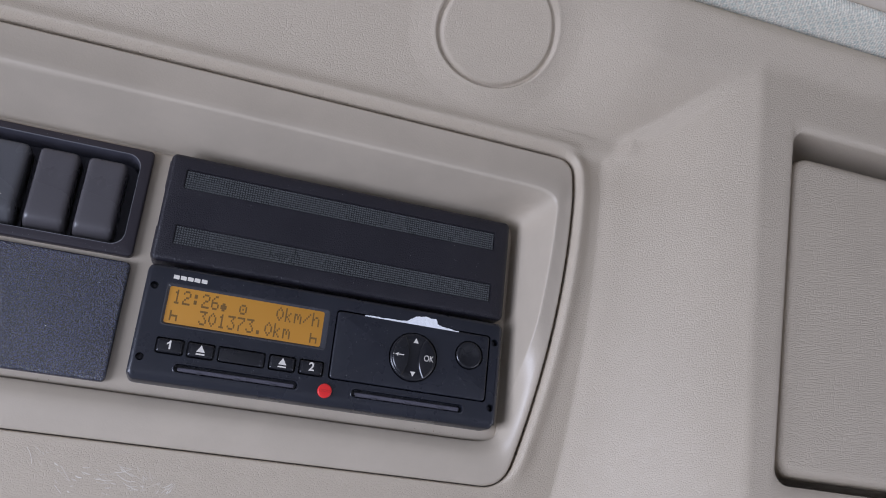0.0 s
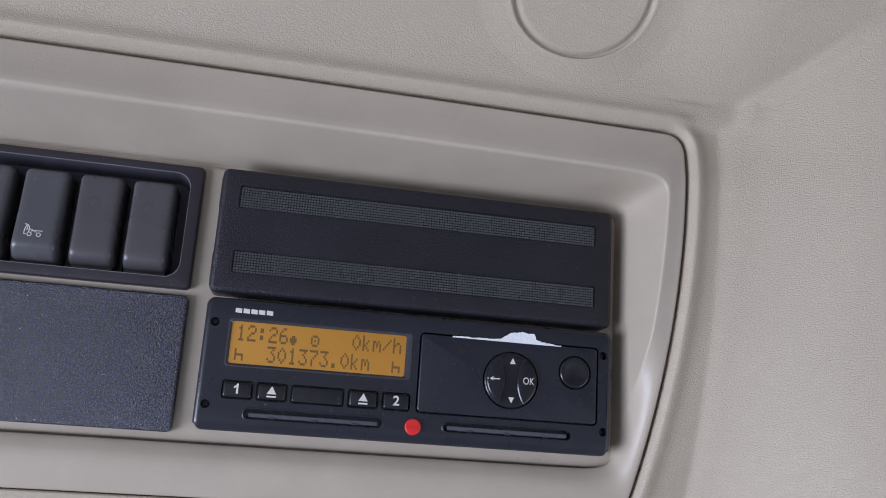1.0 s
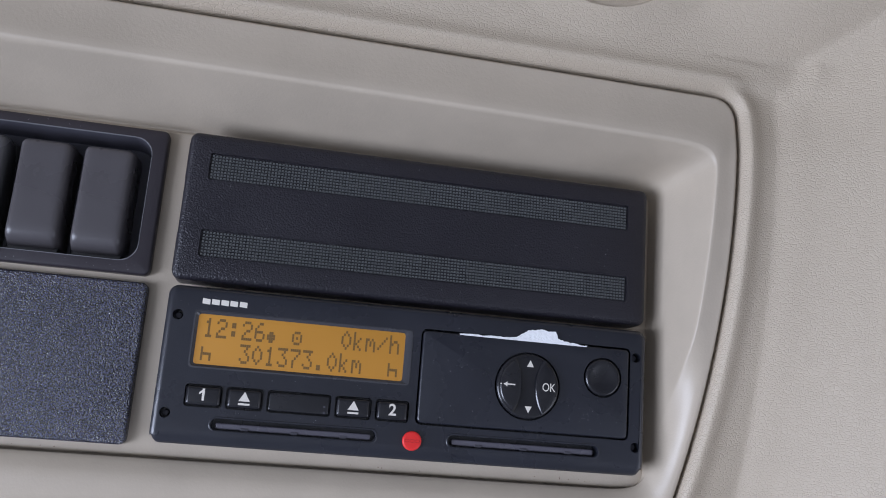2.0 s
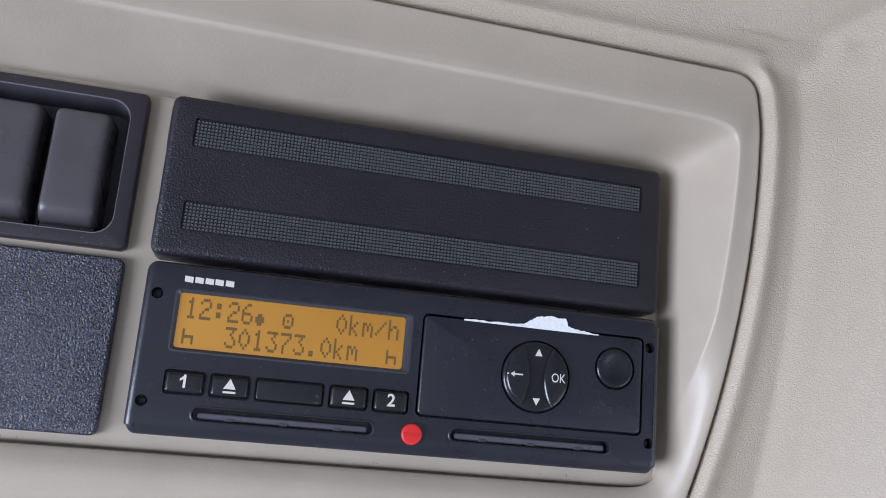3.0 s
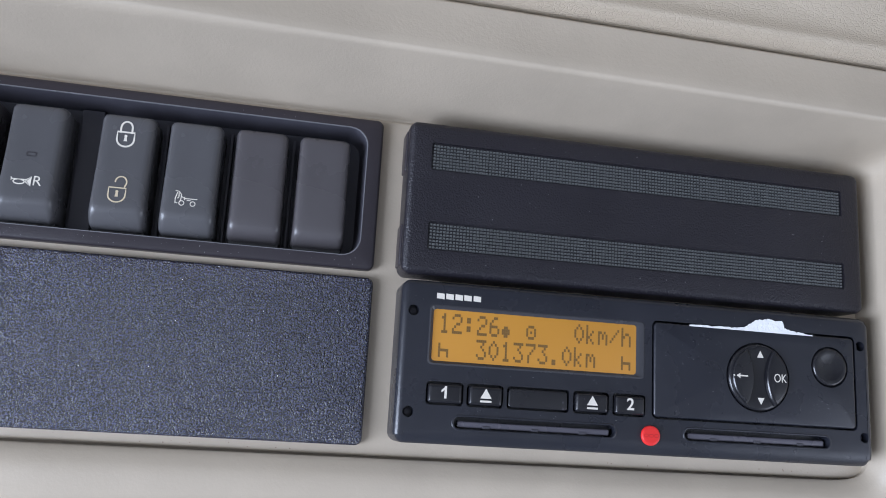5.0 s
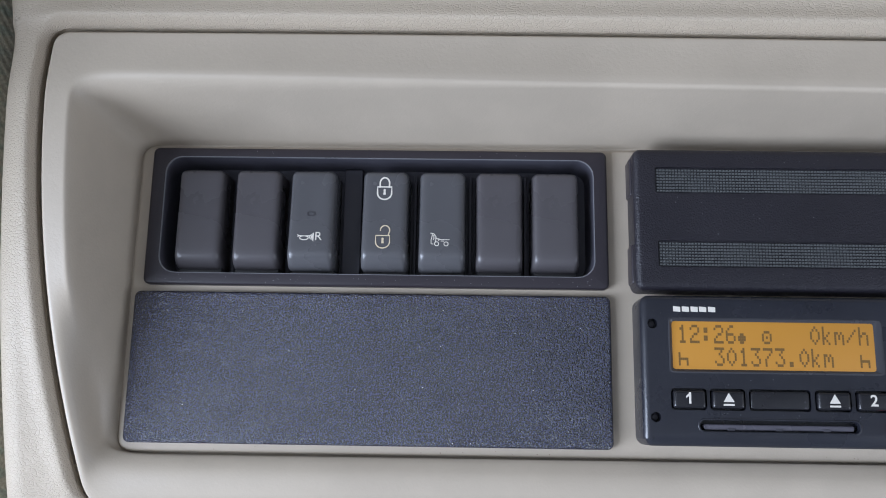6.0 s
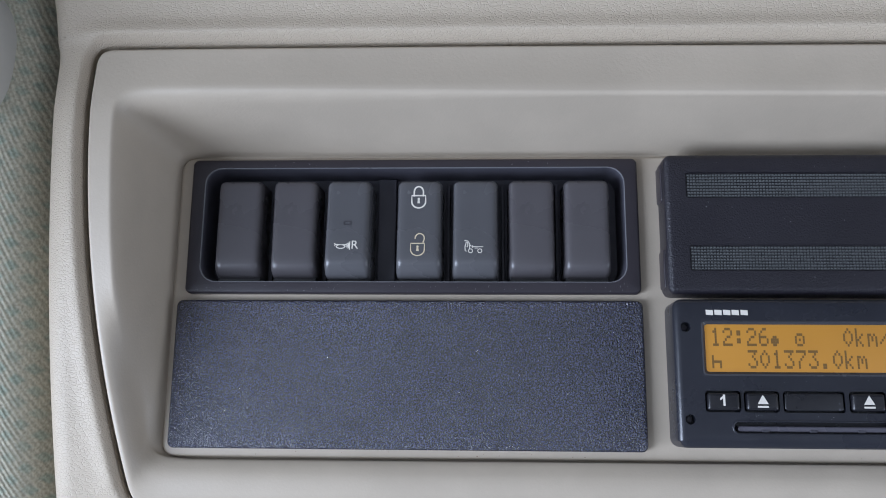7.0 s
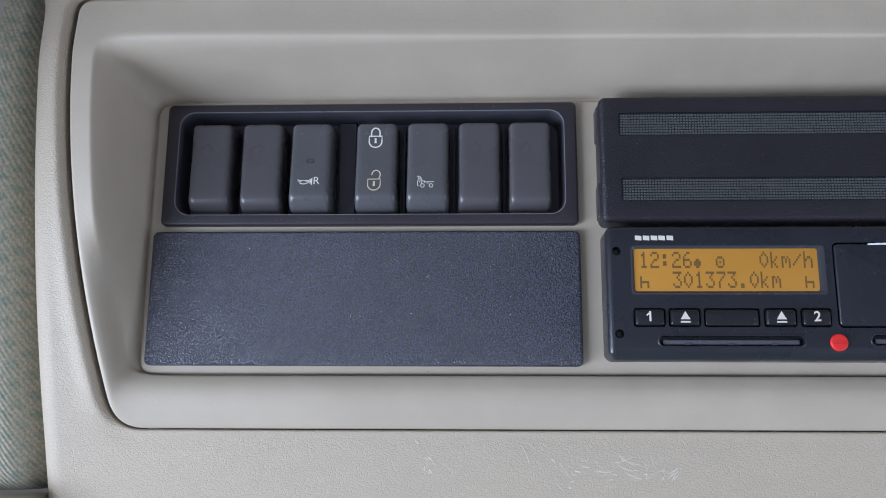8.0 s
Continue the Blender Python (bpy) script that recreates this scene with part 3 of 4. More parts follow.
def inner_edge():
    bm = bmesh.new()
    rows = [put_loop(bm, rrect(-291.5 + d, -111.5 - d, 169.0 + d, 218.6 - d, 7.0, 6), y) for d, y in ((-0.28, 8.58), (-0.14, 8.46), (0.0, 8.5), (0.1, 9.2))]
    for a, b in zip(rows, rows[1:]):
        bridge(bm, a, b)
    return bm


# a thin strip that paints the highlight along the opening's edge
part("inner_edge", inner_edge(), EDGE_GLINT, panel, "inner edge with a painted pale glint")


def well_mesh():
    bm = bmesh.new()
    a = put_loop(bm, rrect(-291.5, -111.5, 169.0, 218.6, 7.0, 6), 9.4)
    b = put_loop(bm, rrect(-290.0, -113.0, 170.2, 217.4, 6.0, 6), 24.0)
    bridge(bm, a, b)
    bm.faces.new(b)
    return bm


part("well", well_mesh(), DEEP, panel)
SLOTS = (-276.0, -252.0, -228.7, -198.3, -174.5, -150.7, -127.3)
for x in [(a + b) / 2 for a, b in zip(SLOTS, SLOTS[1:])]:
    if abs(x + 213.5) > 2:
        part("divider", slab((x - 0.7, x + 0.7, 170.5, 214.5), 0.5, 20.5, 24.5, 0.3), DEEP, panel)
part("blank_position", slab((-217.5, -209.5, 170.5, 217.0), 0.5, 20.5, 24.5, 0.5), DEEP, panel)


def rocker(tall):
    """One rocker, centred on its own place: a tapered cap with round edges and a rolled lower end."""
    bm = bmesh.new()
    w, z0, z1 = 9.75, -21.6, 21.2
    lift = -3.2 if tall else 0.0
    rows = []
    # from the foot at the back to the middle of the face: (inset, y, extra inset at the bottom)
    for inset, y, low in ((-0.2, 17.0, -0.8), (0.0, 7.5, 0.0), (0.1, 5.2, 1.0), (0.2, 3.6, 1.8), (0.4, 2.2, 2.5), (0.7, 1.2, 3.1), (1.1, 0.55, 3.7), (1.9, 0.15, 4.6), (3.2, 0.0, 6.2), (5.0, -0.03, 8.0), (7.0, 0.05, 10.0)):
        low *= 1.35 if tall and y < 7 else 1.0
        edge = rrect(-w + inset, w - inset, z0 + inset * 0.7 + low, z1 - inset, 2.4, 5)
        side = [(edge[5][0], edge[5][1] + (edge[6][1] - edge[5][1]) * k / 14) for k in range(1, 14)]
        right = edge[:6] + side + edge[6:12]
        rows.append(put_loop(bm, right + [(-x, z) for x, z in reversed(right)], y))
    for a, b in zip(rows, rows[1:]):
        bridge(bm, a, b)
    last, n = rows[-1], len(rows[-1])
    for k in range(n // 2 - 1):
        bm.faces.new((last[k], last[k + 1], last[n - 2 - k], last[n - 1 - k]))
    bm.faces.new(rows[0])
    for v in bm.verts:
        y, z = v.co.y * 1000, v.co.z * 1000
        if y < 10:
            t = clamp((z - z0) / (z1 - z0))
            v.co.y += (lift * (1 - t) ** 1.5 + 0.8 * t * t - 0.9 * math.sin(math.pi * t) * -0.5) / 1000
    return bm


LOCK = [arc(0, 2.3, 2.0, 2.4, 0, 180), [(-2.0, 2.3), (-2.0, 0.2)], [(2.0, 2.3), (2.0, 0.2)]]
BODY = [[(-3.0, 0.6)] + arc(0, -2.2, 3.0, 2.8, 180, 360) + [(3.0, 0.6), (-3.0, 0.6)]]
KEYHOLE = [arc(0, -0.9, 0.55, 0.55, 0, 360, 10)[:-1], [(-0.35, -1.0), (0.35, -1.0), (0.6, -2.9), (-0.6, -2.9)]]


def moved(lines, dx, dz, k=1.0):
    return [[(x * k + dx, z * k + dz) for x, z in line] for line in lines]


plain, tall = rocker(False), rocker(True)
plain_mesh, tall_mesh = link_mesh("rocker_switch", plain, SWITCH, 60), link_mesh("rocker_switch", tall, SWITCH_COOL, 60)
rockers = []
for i, x in enumerate(SLOTS):
    raised = i in (2, 3, 4)
    ob = new("rocker_switch", tall_mesh if raised else plain_mesh)
    ob.parent = panel
    ob.location = (x / 1000, 7.2 / 1000, 192.2 / 1000)
    rockers.append(ob)
    part("foot", slab((-9.3, 9.3, -24.6, -12.0), 1.2, 6.8, 15.0, 0.6), KEY, ob)
tagged(rockers[2], "dark grey rocker with a white horn symbol")
tagged(rockers[3], "dark grey rocker with padlock symbols")
tagged(rockers[4], "dark grey rocker with a lorry cab symbol")


def on_face(bm, lift=-3.2):
    """Lays ink onto a raised rocker's curved face."""
    for v in bm.verts:
        t = clamp((v.co.z * 1000 + 21.6) / 42.8)
        v.co.y = (lift * (1 - t) ** 1.5 + 0.8 * t * t + 0.45 * math.sin(math.pi * t) - 0.14) / 1000
    return bm


part("padlock_symbol", on_face(strokes(moved(LOCK + BODY, -0.4, 13.2, 0.98), 0.66, 0)), PRINT, rockers[3], "white closed padlock symbol")
part("padlock_keyhole", on_face(patches(moved(KEYHOLE, -0.4, 13.2, 0.98), 0)), PRINT, rockers[3])
OPEN_LOCK = [arc(0.9, 2.9, 2.0, 2.2, -25, 185), [(-3.0 + 5.7, 2.0), (2.3, 0.9)]]
part("open_padlock_symbol", on_face(strokes(moved(OPEN_LOCK + BODY, -0.5, -8.0, 0.96), 0.5, 0)), PRINT_WARM, rockers[3], "yellowed open padlock symbol")
part("open_padlock_keyhole", on_face(patches(moved(KEYHOLE, -0.5, -8.0, 0.96), 0)), PRINT_WARM, rockers[3])
HORN = [[(-5.0, 0.9), (-4.4, 0.35), (-4.9, -0.1)], [(-4.5, 0.35), (0.1, 0.35)], arc(-2.2, -0.5, 1.8, 0.85, 0, 360), [(0.1, 0.35), (1.6, 1.7), (1.6, -1.9), (0.1, -0.5), (0.1, 0.35)]]
part("horn_symbol", on_face(strokes(moved(HORN, -0.3, -8.3), 0.42, 0)), PRINT, rockers[2], "white horn symbol")
part("horn_bell", on_face(patches(moved([[(0.5, 0.2), (1.6, 1.5), (1.6, -1.7), (0.5, -0.4)]], -0.3, -8.3), 0)), PRINT, rockers[2])
part("letter", on_face(lettering("R", 5.2, 3.3, 0, -8.2)), PRINT, rockers[2], "white letter R")
part("indicator_window", on_face(strokes([rrect(-1.6, 1.4, 1.0, 2.4, 0.3, 2) + [rrect(-1.6, 1.4, 1.0, 2.4, 0.3, 2)[0]]], 0.25, 0)), BLACK_FRAME, rockers[2])
CAB_SIGN = [[(-4.6, 3.2), (-3.0, 2.9), (-2.0, 1.6), (-2.0, -0.4), (-2.4, -1.6)], [(-3.6, 2.6), (-4.3, -0.2), (-4.2, -2.2), (-3.2, -2.2)], [(-3.0, 2.4), (-2.9, 0.4), (-3.4, -0.2)],
            [(-2.0, 0.9), (-1.0, 0.2)], [(-0.6, 0.0), (4.6, 0.0)], [(-0.6, 0.7), (-0.6, -0.7)], [(0.4, -0.7), (1.9, -0.7)],
            arc(-1.6, -2.1, 1.0, 1.0, 0, 360), arc(2.9, -2.1, 1.0, 1.0, 0, 360)]
part("lorry_symbol", on_face(strokes(moved(CAB_SIGN, -0.7, -8.9, 0.86), 0.34, 0)), PRINT, rockers[4], "white tilting lorry cab symbol")

# ---- plain blank under the switches ----
blank = thing("blank_cover", 0, 0, 0, "blank black grained plastic cover below the switches", "cover")
part("plate", slab((-299.2, -104.0, 101.2, 162.2), 2.6, 11.9, 15.9, 1.3), BLACK_GRAIN, blank)


# ---- cover with two strips of raised dots ----
cover = thing("slotted_cover", 0, 0, 0, "black plastic cover with two long strips of fine raised dots", "cover")
STRIPS = ((-86.7, 86.2, 203.4, 214.3), (-86.4, 86.4, 173.0, 183.8))
cover_bm = plate(bmesh.new(), (-95.3, 95.2, 163.8, 222.3), 3.2, 2.4, 15.9, 2.6, [(rrect(*s, 1.0, 3), 0.9) for s in STRIPS], steps=5)
part("plate", cover_bm, BLACK_VENT, cover)


def dots(x0, x1, z0, z1):
    """A field of small blunt studs."""
    verts, faces = [], []
    cols, rows = 134, 8
    px, pz = (x1 - x0 - 1.2) / cols, (z1 - z0 - 1.0) / rows
    for i in range(cols):
        for j in range(rows):
            cx, cz = x0 + 0.6 + px * (i + 0.5), z0 + 0.5 + pz * (j + 0.5)
            b = len(verts)
            for h, y in ((0.50, 3.3), (0.26, 2.6)):
                verts += [((cx + sx * px * h * 0.90) / 1000, y / 1000, (cz + sz * pz * h * 0.70) / 1000) for sx, sz in ((-1, -1), (1, -1), (1, 1), (-1, 1))]
            faces += [(b + k, b + (k + 1) % 4, b + 4 + (k + 1) % 4, b + 4 + k) for k in range(4)] + [(b + 4, b + 5, b + 6, b + 7)]
    me = bpy.data.meshes.new("dot_field")
    me.from_pydata(verts, [], faces)
    me.materials.append(DOT)
    return me


for s in STRIPS:
    ob = new("dot_field", dots(*s))
    ob.parent = cover
    tagged(ob, "fine raised grey dots", kind="stuff")
for z0, z1 in ((203.6, 219.4), (167.0, 183.0)):
    part("clip", slab((-95.9, -93.0, z0, z1), 0.8, 7.6, 15.8, 0.6), BLACK_FRAME, cover)


# ---- tachograph ----
tacho = thing("tachograph", 0, 0, 0, "black digital tachograph with a lit amber display and a red seal", "tachograph")
BUTTONS = {"one": (-84.0, -70.4), "eject_left": (-69.2, -55.7), "middle": (-54.3, -30.7), "eject_right": (-29.2, -15.4), "two": (-13.9, -1.0)}
SCREWS = ((-90.2, 150.0), (-90.0, 114.2), (90.4, 150.0), (90.9, 114.4))
CARDS = ((-73.4, -12.9, 109.2, 113.4), (15.0, 75.4, 109.6, 113.9))
face_holes = [(rrect(-84.3, -1.6, 131.0, 152.6, 1.6, 3), 1.1), (rrect(1.6, 88.0, 116.8, 153.6, 2.2, 4), 6.0)]
face_holes += [(ring(x, z, 1.95, 1.95, 24), 5.0) for x, z in SCREWS]
face_holes += [(rrect(*c, 2.0, 5), 5.0) for c in CARDS]
face_holes += [(rrect(a, b, 117.0, 125.2, 1.2, 3), 4.0) for a, b in BUTTONS.values()]
housing = plate(bmesh.new(), (-94.7, 94.9, 103.4, 161.3), 3.6, 0.0, 15.9, 2.4, face_holes, steps=5)
for v in housing.verts:          # the lower edge rolls off further than the others
    f = (v.co.z * 1000 - 103.4) / 2.4
    if 0 < f < 1.01 and v.co.y < 0.0025:
        v.co.z += 0.0019 * f
bmesh.ops.bisect_plane(housing, geom=housing.verts[:] + housing.edges[:] + housing.faces[:], plane_co=(0, 0, 0.1086), plane_no=(0, 0, 1))
for v in housing.verts:          # and leans back a little below the card slots
    if v.co.z < 0.1086 and v.co.y < 0.004:
        v.co.y += (0.1086 - v.co.z) * 0.16
part("housing", housing, TACHO, tacho)
for x, z in SCREWS:
    part("fixing_hole", disc(x, z, 1.2, 3.0, 4.9, 0.3), DEEP, tacho)


def surround():
    bm = bmesh.new()
    rows = [put_loop(bm, rrect(x0, x1, z0, z1, r, 3), y) for x0, x1, z0, z1, r, y in (
        (-84.3, -1.6, 131.0, 152.6, 1.6, 0.9), (-84.3, -1.6, 131.0, 152.6, 1.6, -0.12), (-83.7, -2.1, 131.6, 152.1, 1.4, -0.2), (-82.5, -4.9, 132.7, 151.0, 1.0, 0.95))]
    for a, b in zip(rows, rows[1:]):
        bridge(bm, a, b)
    return bm


part("display_surround", surround(), SURROUND, tacho, "glossy black display surround")
display = part("display", slab((-82.9, -4.4, 132.3, 151.4), 0.6, 0.8, 1.15, 0.05), AMBER, tacho, "lit amber two-line display")

# five by seven dot letters of the display
GLYPHS = {
    "0": ".###.|#...#|#...#|#...#|#...#|#...#|.###.", "1": "..#..|.##..|..#..|..#..|..#..|..#..|.###.",
    "2": ".###.|#...#|....#|..##.|.#...|#....|#####", "3": "#####|...#.|..#..|...#.|....#|#...#|.###.",
    "6": "..##.|.#...|#....|####.|#...#|#...#|.###.", "7": "#####|....#|...#.|..#..|.#...|.#...|.#...",
    ":": ".....|.##..|.##..|.....|.##..|.##..|.....", ".": ".....|.....|.....|.....|.....|.##..|.##..",
    "k": "#....|#....|#..#.|#.#..|##...|#.#..|#..#.", "m": ".....|.....|##.#.|#.#.#|#.#.#|#...#|#...#",
    "h": "#....|#....|#.##.|##..#|#...#|#...#|#...#", "/": ".....|....#|...#.|..#..|.#...|#....|.....",
    "*": ".....|.....|.....|.##..|####.|####.|.##..", "o": ".....|.....|.###.|#...#|#.#.#|#...#|.###.",
    "b": ".....|.....|#....|#....|#####|#...#|#...#",
}
GLYPHS["0"] = "..#..|.#.#.|#...#|#...#|#...#|.#.#.|..#.."


def dot_line(text, z_top, name):
    """One line of the display, built of its square dots."""
    verts, faces = [], []
    for col, ch in enumerate(text):
        for r, bits in enumerate(GLYPHS.get(ch, "").split("|")):
            for c, bit in enumerate(bits):
                if bit == "#":
                    x, z = -80.0 + col * 4.66 + c * 0.75, z_top - r * 1.03
                    b = len(verts)
                    for y in (0.72, 0.82):
                        verts += [((x + sx * 0.36) / 1000, y / 1000, (z + sz * 0.5) / 1000) for sx, sz in ((-1, -1), (1, -1), (1, 1), (-1, 1))]
                    faces += [(b, b + 1, b + 2, b + 3)] + [(b + k, b + 4 + k, b + 4 + (k + 1) % 4, b + (k + 1) % 4) for k in range(4)]
    me = bpy.data.meshes.new(name)
    me.from_pydata(verts, [], faces)
    me.materials.append(LCD_INK)
    ob = new(name, me)
    ob.parent = display
    return tagged(ob, "dark dot-matrix characters")


dot_line("12:26* o   0km/h", 149.3, "time_and_speed_line")
dot_line("b  301373.0km  b", 140.6, "odometer_line")

for name, (a, b) in BUTTONS.items():
    flat = name == "middle"
    key = part("cover_strip" if flat else "key", slab((a + 0.65, b - 0.65, 117.7, 124.5), 1.1, 0.0 if flat else -1.5, 4.1, 0.5 if flat else 1.2), KEY, tacho)
    mid = (a + b) / 2
    if name in ("one", "two"):
        if name == "one":
            part("digit_flag", thicken(patches([[(mid - 0.2, 123.4), (mid - 1.5, 122.3), (mid - 1.5, 121.5), (mid - 0.2, 122.4)]], -1.57), 0.05), PRINT, key)
        part("digit", lettering("1" if name == "one" else "2", 6.0, mid, -1.56, 121.3, bold=0.00012), PRINT, key, "white digit")
    elif not flat:
        part("eject_symbol", thicken(patches([[(mid - 2.1, 120.2), (mid + 2.1, 120.2), (mid, 123.7)], [(mid - 2.1, 118.8), (mid + 2.1, 118.8), (mid + 2.1, 119.5), (mid - 2.1, 119.5)]], -1.58), 0.06), PRINT, key, "white eject symbol")
    else:
        for x, z in ((-33.0, 120.6), (-33.0, 118.4)):
            part("pin_hole", disc(x, z, 0.45, -0.02, 0.4, 0.1, n=12), DEEP, key)

def slot_lip(x0, x1, z0, z1):
    bm = bmesh.new()
    rows = [put_loop(bm, rrect(x0 - d, x1 + d, z0 - d, z1 + d, 2.0 + d, 6), y) for d, y in ((0.8, 0.02), (0.6, -0.16), (0.35, -0.2), (0.1, -0.1), (0.0, 0.2), (-0.05, 2.5))]
    for a, b in zip(rows, rows[1:]):
        bridge(bm, a, b)
    return bm


for i, (x0, x1, z0, z1) in enumerate(CARDS):
    slot = part("card_slot", slot_lip(x0, x1, z0, z1), TACHO, tacho, "narrow card slot with a raised lip")
    part("flap", slab((x0 + 1.6, x1 - 1.6, z0 + 0.5, z1 - 1.5), 0.7, 1.1, 5.1, 0.6), TONGUE, slot, "grey flap in the card slot")
    for k in (0.2, 0.5, 0.8):
        x = x0 + (x1 - x0) * k
        part("notch", slab((x - 1.4, x + 1.4, z0 + 0.3, z0 + 1.3), 0.3, 0.8, 1.5, 0.15), DEEP, slot)

module = part("printer_drawer", slab((2.3, 87.3, 117.5, 152.9), 1.8, -0.45, 6.1, 0.9, [(ring(45.2, 134.8, 13.3, 13.3, 48), 3.2), (ring(76.2, 140.8, 8.0, 8.0, 36), 3.2)]), TACHO, tacho, "black printer drawer with a round rocker key")
dial = part("rocker_key", disc(45.2, 134.8, 12.7, -1.5, 2.8, 1.1, 0.5, 56), KEY, module, "round black menu key")


def crescent(side):
    """A raised side of the menu key: between its rim and a bowed inner edge."""
    bm = bmesh.new()
    c = (45.2, 134.8)
    rows = []
    for inset, y in ((0.0, -1.0), (0.15, -2.2), (0.5, -2.55), (1.0, -2.65)):
        rim = arc(0, 0, 11.7 - inset, 11.7 - inset, 119 + 6 * inset, 241 - 6 * inset, 18)
        bow = [(x - inset, z * (1 - inset / 12)) for x, z in arc(-22.8, 0, 20.2, 20.2, -32, 32, 18)]
        loop = [(c[0] + x * -side, c[1] + z) for x, z in rim + bow]
        rows.append(put_loop(bm, loop, y))
    for a, b in zip(rows, rows[1:]):
        bridge(bm, a, b)
    bm.faces.new(rows[-1])
    bm.faces.new(rows[0])
    return bm


part("side_key", crescent(-1), KEY, dial, angle=15)
part("side_key", crescent(1), KEY, dial, angle=15)
part("arrow_symbol", thicken(patches([[(44.2, 142.3), (47.0, 142.3), (45.6, 145.0)], [(44.2, 127.0), (47.0, 127.0), (45.6, 124.4)]], -1.6), 0.08), PRINT, dial, "white up and down arrows")
part("back_symbol", thicken(strokes([[(35.0, 134.9), (39.6, 134.9)], [(33.6, 134.9), (34.2, 134.9)]], 0.5, -2.72), 0.05), PRINT, dial, "white arrow pointing back")
part("back_symbol", thicken(patches([[(34.9, 134.9), (36.4, 135.9), (36.4, 133.9)]], -2.74), 0.05), PRINT, dial)
part("lettering", lettering("OK", 4.6, 53.2, -2.72, 134.7, wide=0.8), PRINT, dial, "white letters OK")
part("release_button", disc(76.2, 140.8, 7.35, -1.1, 2.8, 1.0, 0.9), KEY, module, "round black release button")

# torn paper caught in the drawer's upper edge
rough = random.Random(5)
top_edge = [(16.6, 152.9), (24, 153.1), (33, 153.2), (39, 153.6), (42, 155.2), (44.5, 157.0), (48, 157.2), (50, 157.7), (52, 157.0), (55.4, 157.5), (56.3, 156.0), (56.6, 154.6), (60, 153.7), (65, 153.3), (70, 152.7)]
fine_edge = []
for (xa, za), (xb, zb) in zip(top_edge, top_edge[1:]):
    for k in range(5):
        fine_edge.append((xa + (xb - xa) * k / 5, za + (zb - za) * k / 5 + rough.uniform(-0.22, 0.22)))


def torn_paper():
    bm = bmesh.new()
    rows = [[vert(bm, x, -0.62 - 0.5 * t * clamp((z - 153) / 4), 152.4 + (z - 152.4) * t) for x, z in fine_edge] for t in (0.0, 0.35, 0.7, 1.0)]
    for a, b in zip(rows, rows[1:]):
        for i in range(len(a) - 1):
            bm.faces.new((a[i], a[i + 1], b[i + 1], b[i]))
    return thicken(bm, 0.15)


paper = thing("torn_paper", 0, 0, 0, "torn scrap of white paper stuck in the printer drawer", "paper")
part("scrap", torn_paper(), PAPER, paper)

seal = part("seal", disc(1.0, 110.6, 3.65, -1.3, 0.6, 0.6), RED, tacho, "round red seal")
part("mark", thicken(strokes([rrect(x - 0.8, x + 0.8, 110.1, 111.1, 0.4, 2) + [rrect(x - 0.8, x + 0.8, 110.1, 111.1, 0.4, 2)[0]] for x in (-1.0, 1.0, 3.0)], 0.2, -1.33), 0.03), RED_MARK, seal)
bars = [[(x, 154.9), (x + 2.8, 154.7), (x + 2.8, 156.7), (x, 156.9)] for x in (-82.0, -78.6, -75.2, -71.9, -68.4)]
part("maker_mark", thicken(patches(bars, -0.06), 0.05), PRINT, tacho, "small white maker's mark")


# ---- upholstery at the left, and the headlining above ----
def padded(profile, z0, z1, lean, round_low):
    """A padded strip: a profile of (x, y) drawn up from z0 to z1, leaning with the console."""
    bm = bmesh.new()
    zs = [z0 + round_low * (1 - math.cos(radians(a))) for a in (0, 20, 45, 70, 90)] + [z0 + round_low + (z1 - z0 - round_low) * k / 24 for k in range(1, 25)]
    rows = []
    for z in zs:
        sink = 0.0
        if z < z0 + round_low:
            sink = round_low - math.sqrt(max(0.0, round_low ** 2 - (z0 + round_low - z) ** 2))
        # its unseen outer part is swollen upwards to shade the console's upper left
        swell = 0.4 + 1.9 * smooth((z - 70) / 230)
        rows.append([vert(bm, x + left_edge(z) + 341.4, (y if x > -387 else -10 + (y + 10) * swell) + sink + (rim_y(z) if lean else 0), z) for x, y in profile])
    for a, b in zip(rows, rows[1:]):
        for i in range(len(a) - 1):
            bm.faces.new((a[i], a[i + 1], b[i + 1], b[i]))
    return bm


cushion = thing("side_upholstery", 0, 0, 0, "pale green woven fabric padding beside the overhead console", "upholstery")
# points beyond x -387 are an added unseen bulge that blocks left-window light
part("fabric", padded([(-339, 80), (-341, 46), (-343.5, 32), (-346, 23), (-349, 15), (-352, 8.5), (-355, 4.0), (-359, 1.0), (-365, -1.5), (-374, -5.0), (-386, -10.0), (-404, -22), (-440, -62), (-520, -165), (-530, -60)], 45.2, 440.0, True, 12.0), FABRIC, cushion, angle=80)
rail = thing("lower_side_trim", 0, 0, 0, "beige plastic trim below the fabric padding", "trim")
part("strip", slab((-520.0, -350.5, -10.0, 43.6), 6.0, 17.0, 70.0, 3.0), BEZEL, rail)

header = thing("headlining_edge", 0, 0, 0, "pale green woven fabric edge of the headlining", "headlining")


def header_mesh():
    bm = bmesh.new()
    prof = [(-66, 343), (-82, 343.4), (-92, 344), (-99, 344.6), (-104, 346), (-106.5, 348), (-107.5, 350), (-106, 352), (-92, 354)]
    xs = [-352 + 12 * i for i in range(70)]
    rows = [[vert(bm, x, y, z) for y, z in prof] for x in xs]
    for a, b in zip(rows, rows[1:]):
        for i in range(len(a) - 1):
            bm.faces.new((a[i], a[i + 1], b[i + 1], b[i]))
    return bm


part("fabric", header_mesh(), FABRIC_TOP, header, angle=80)
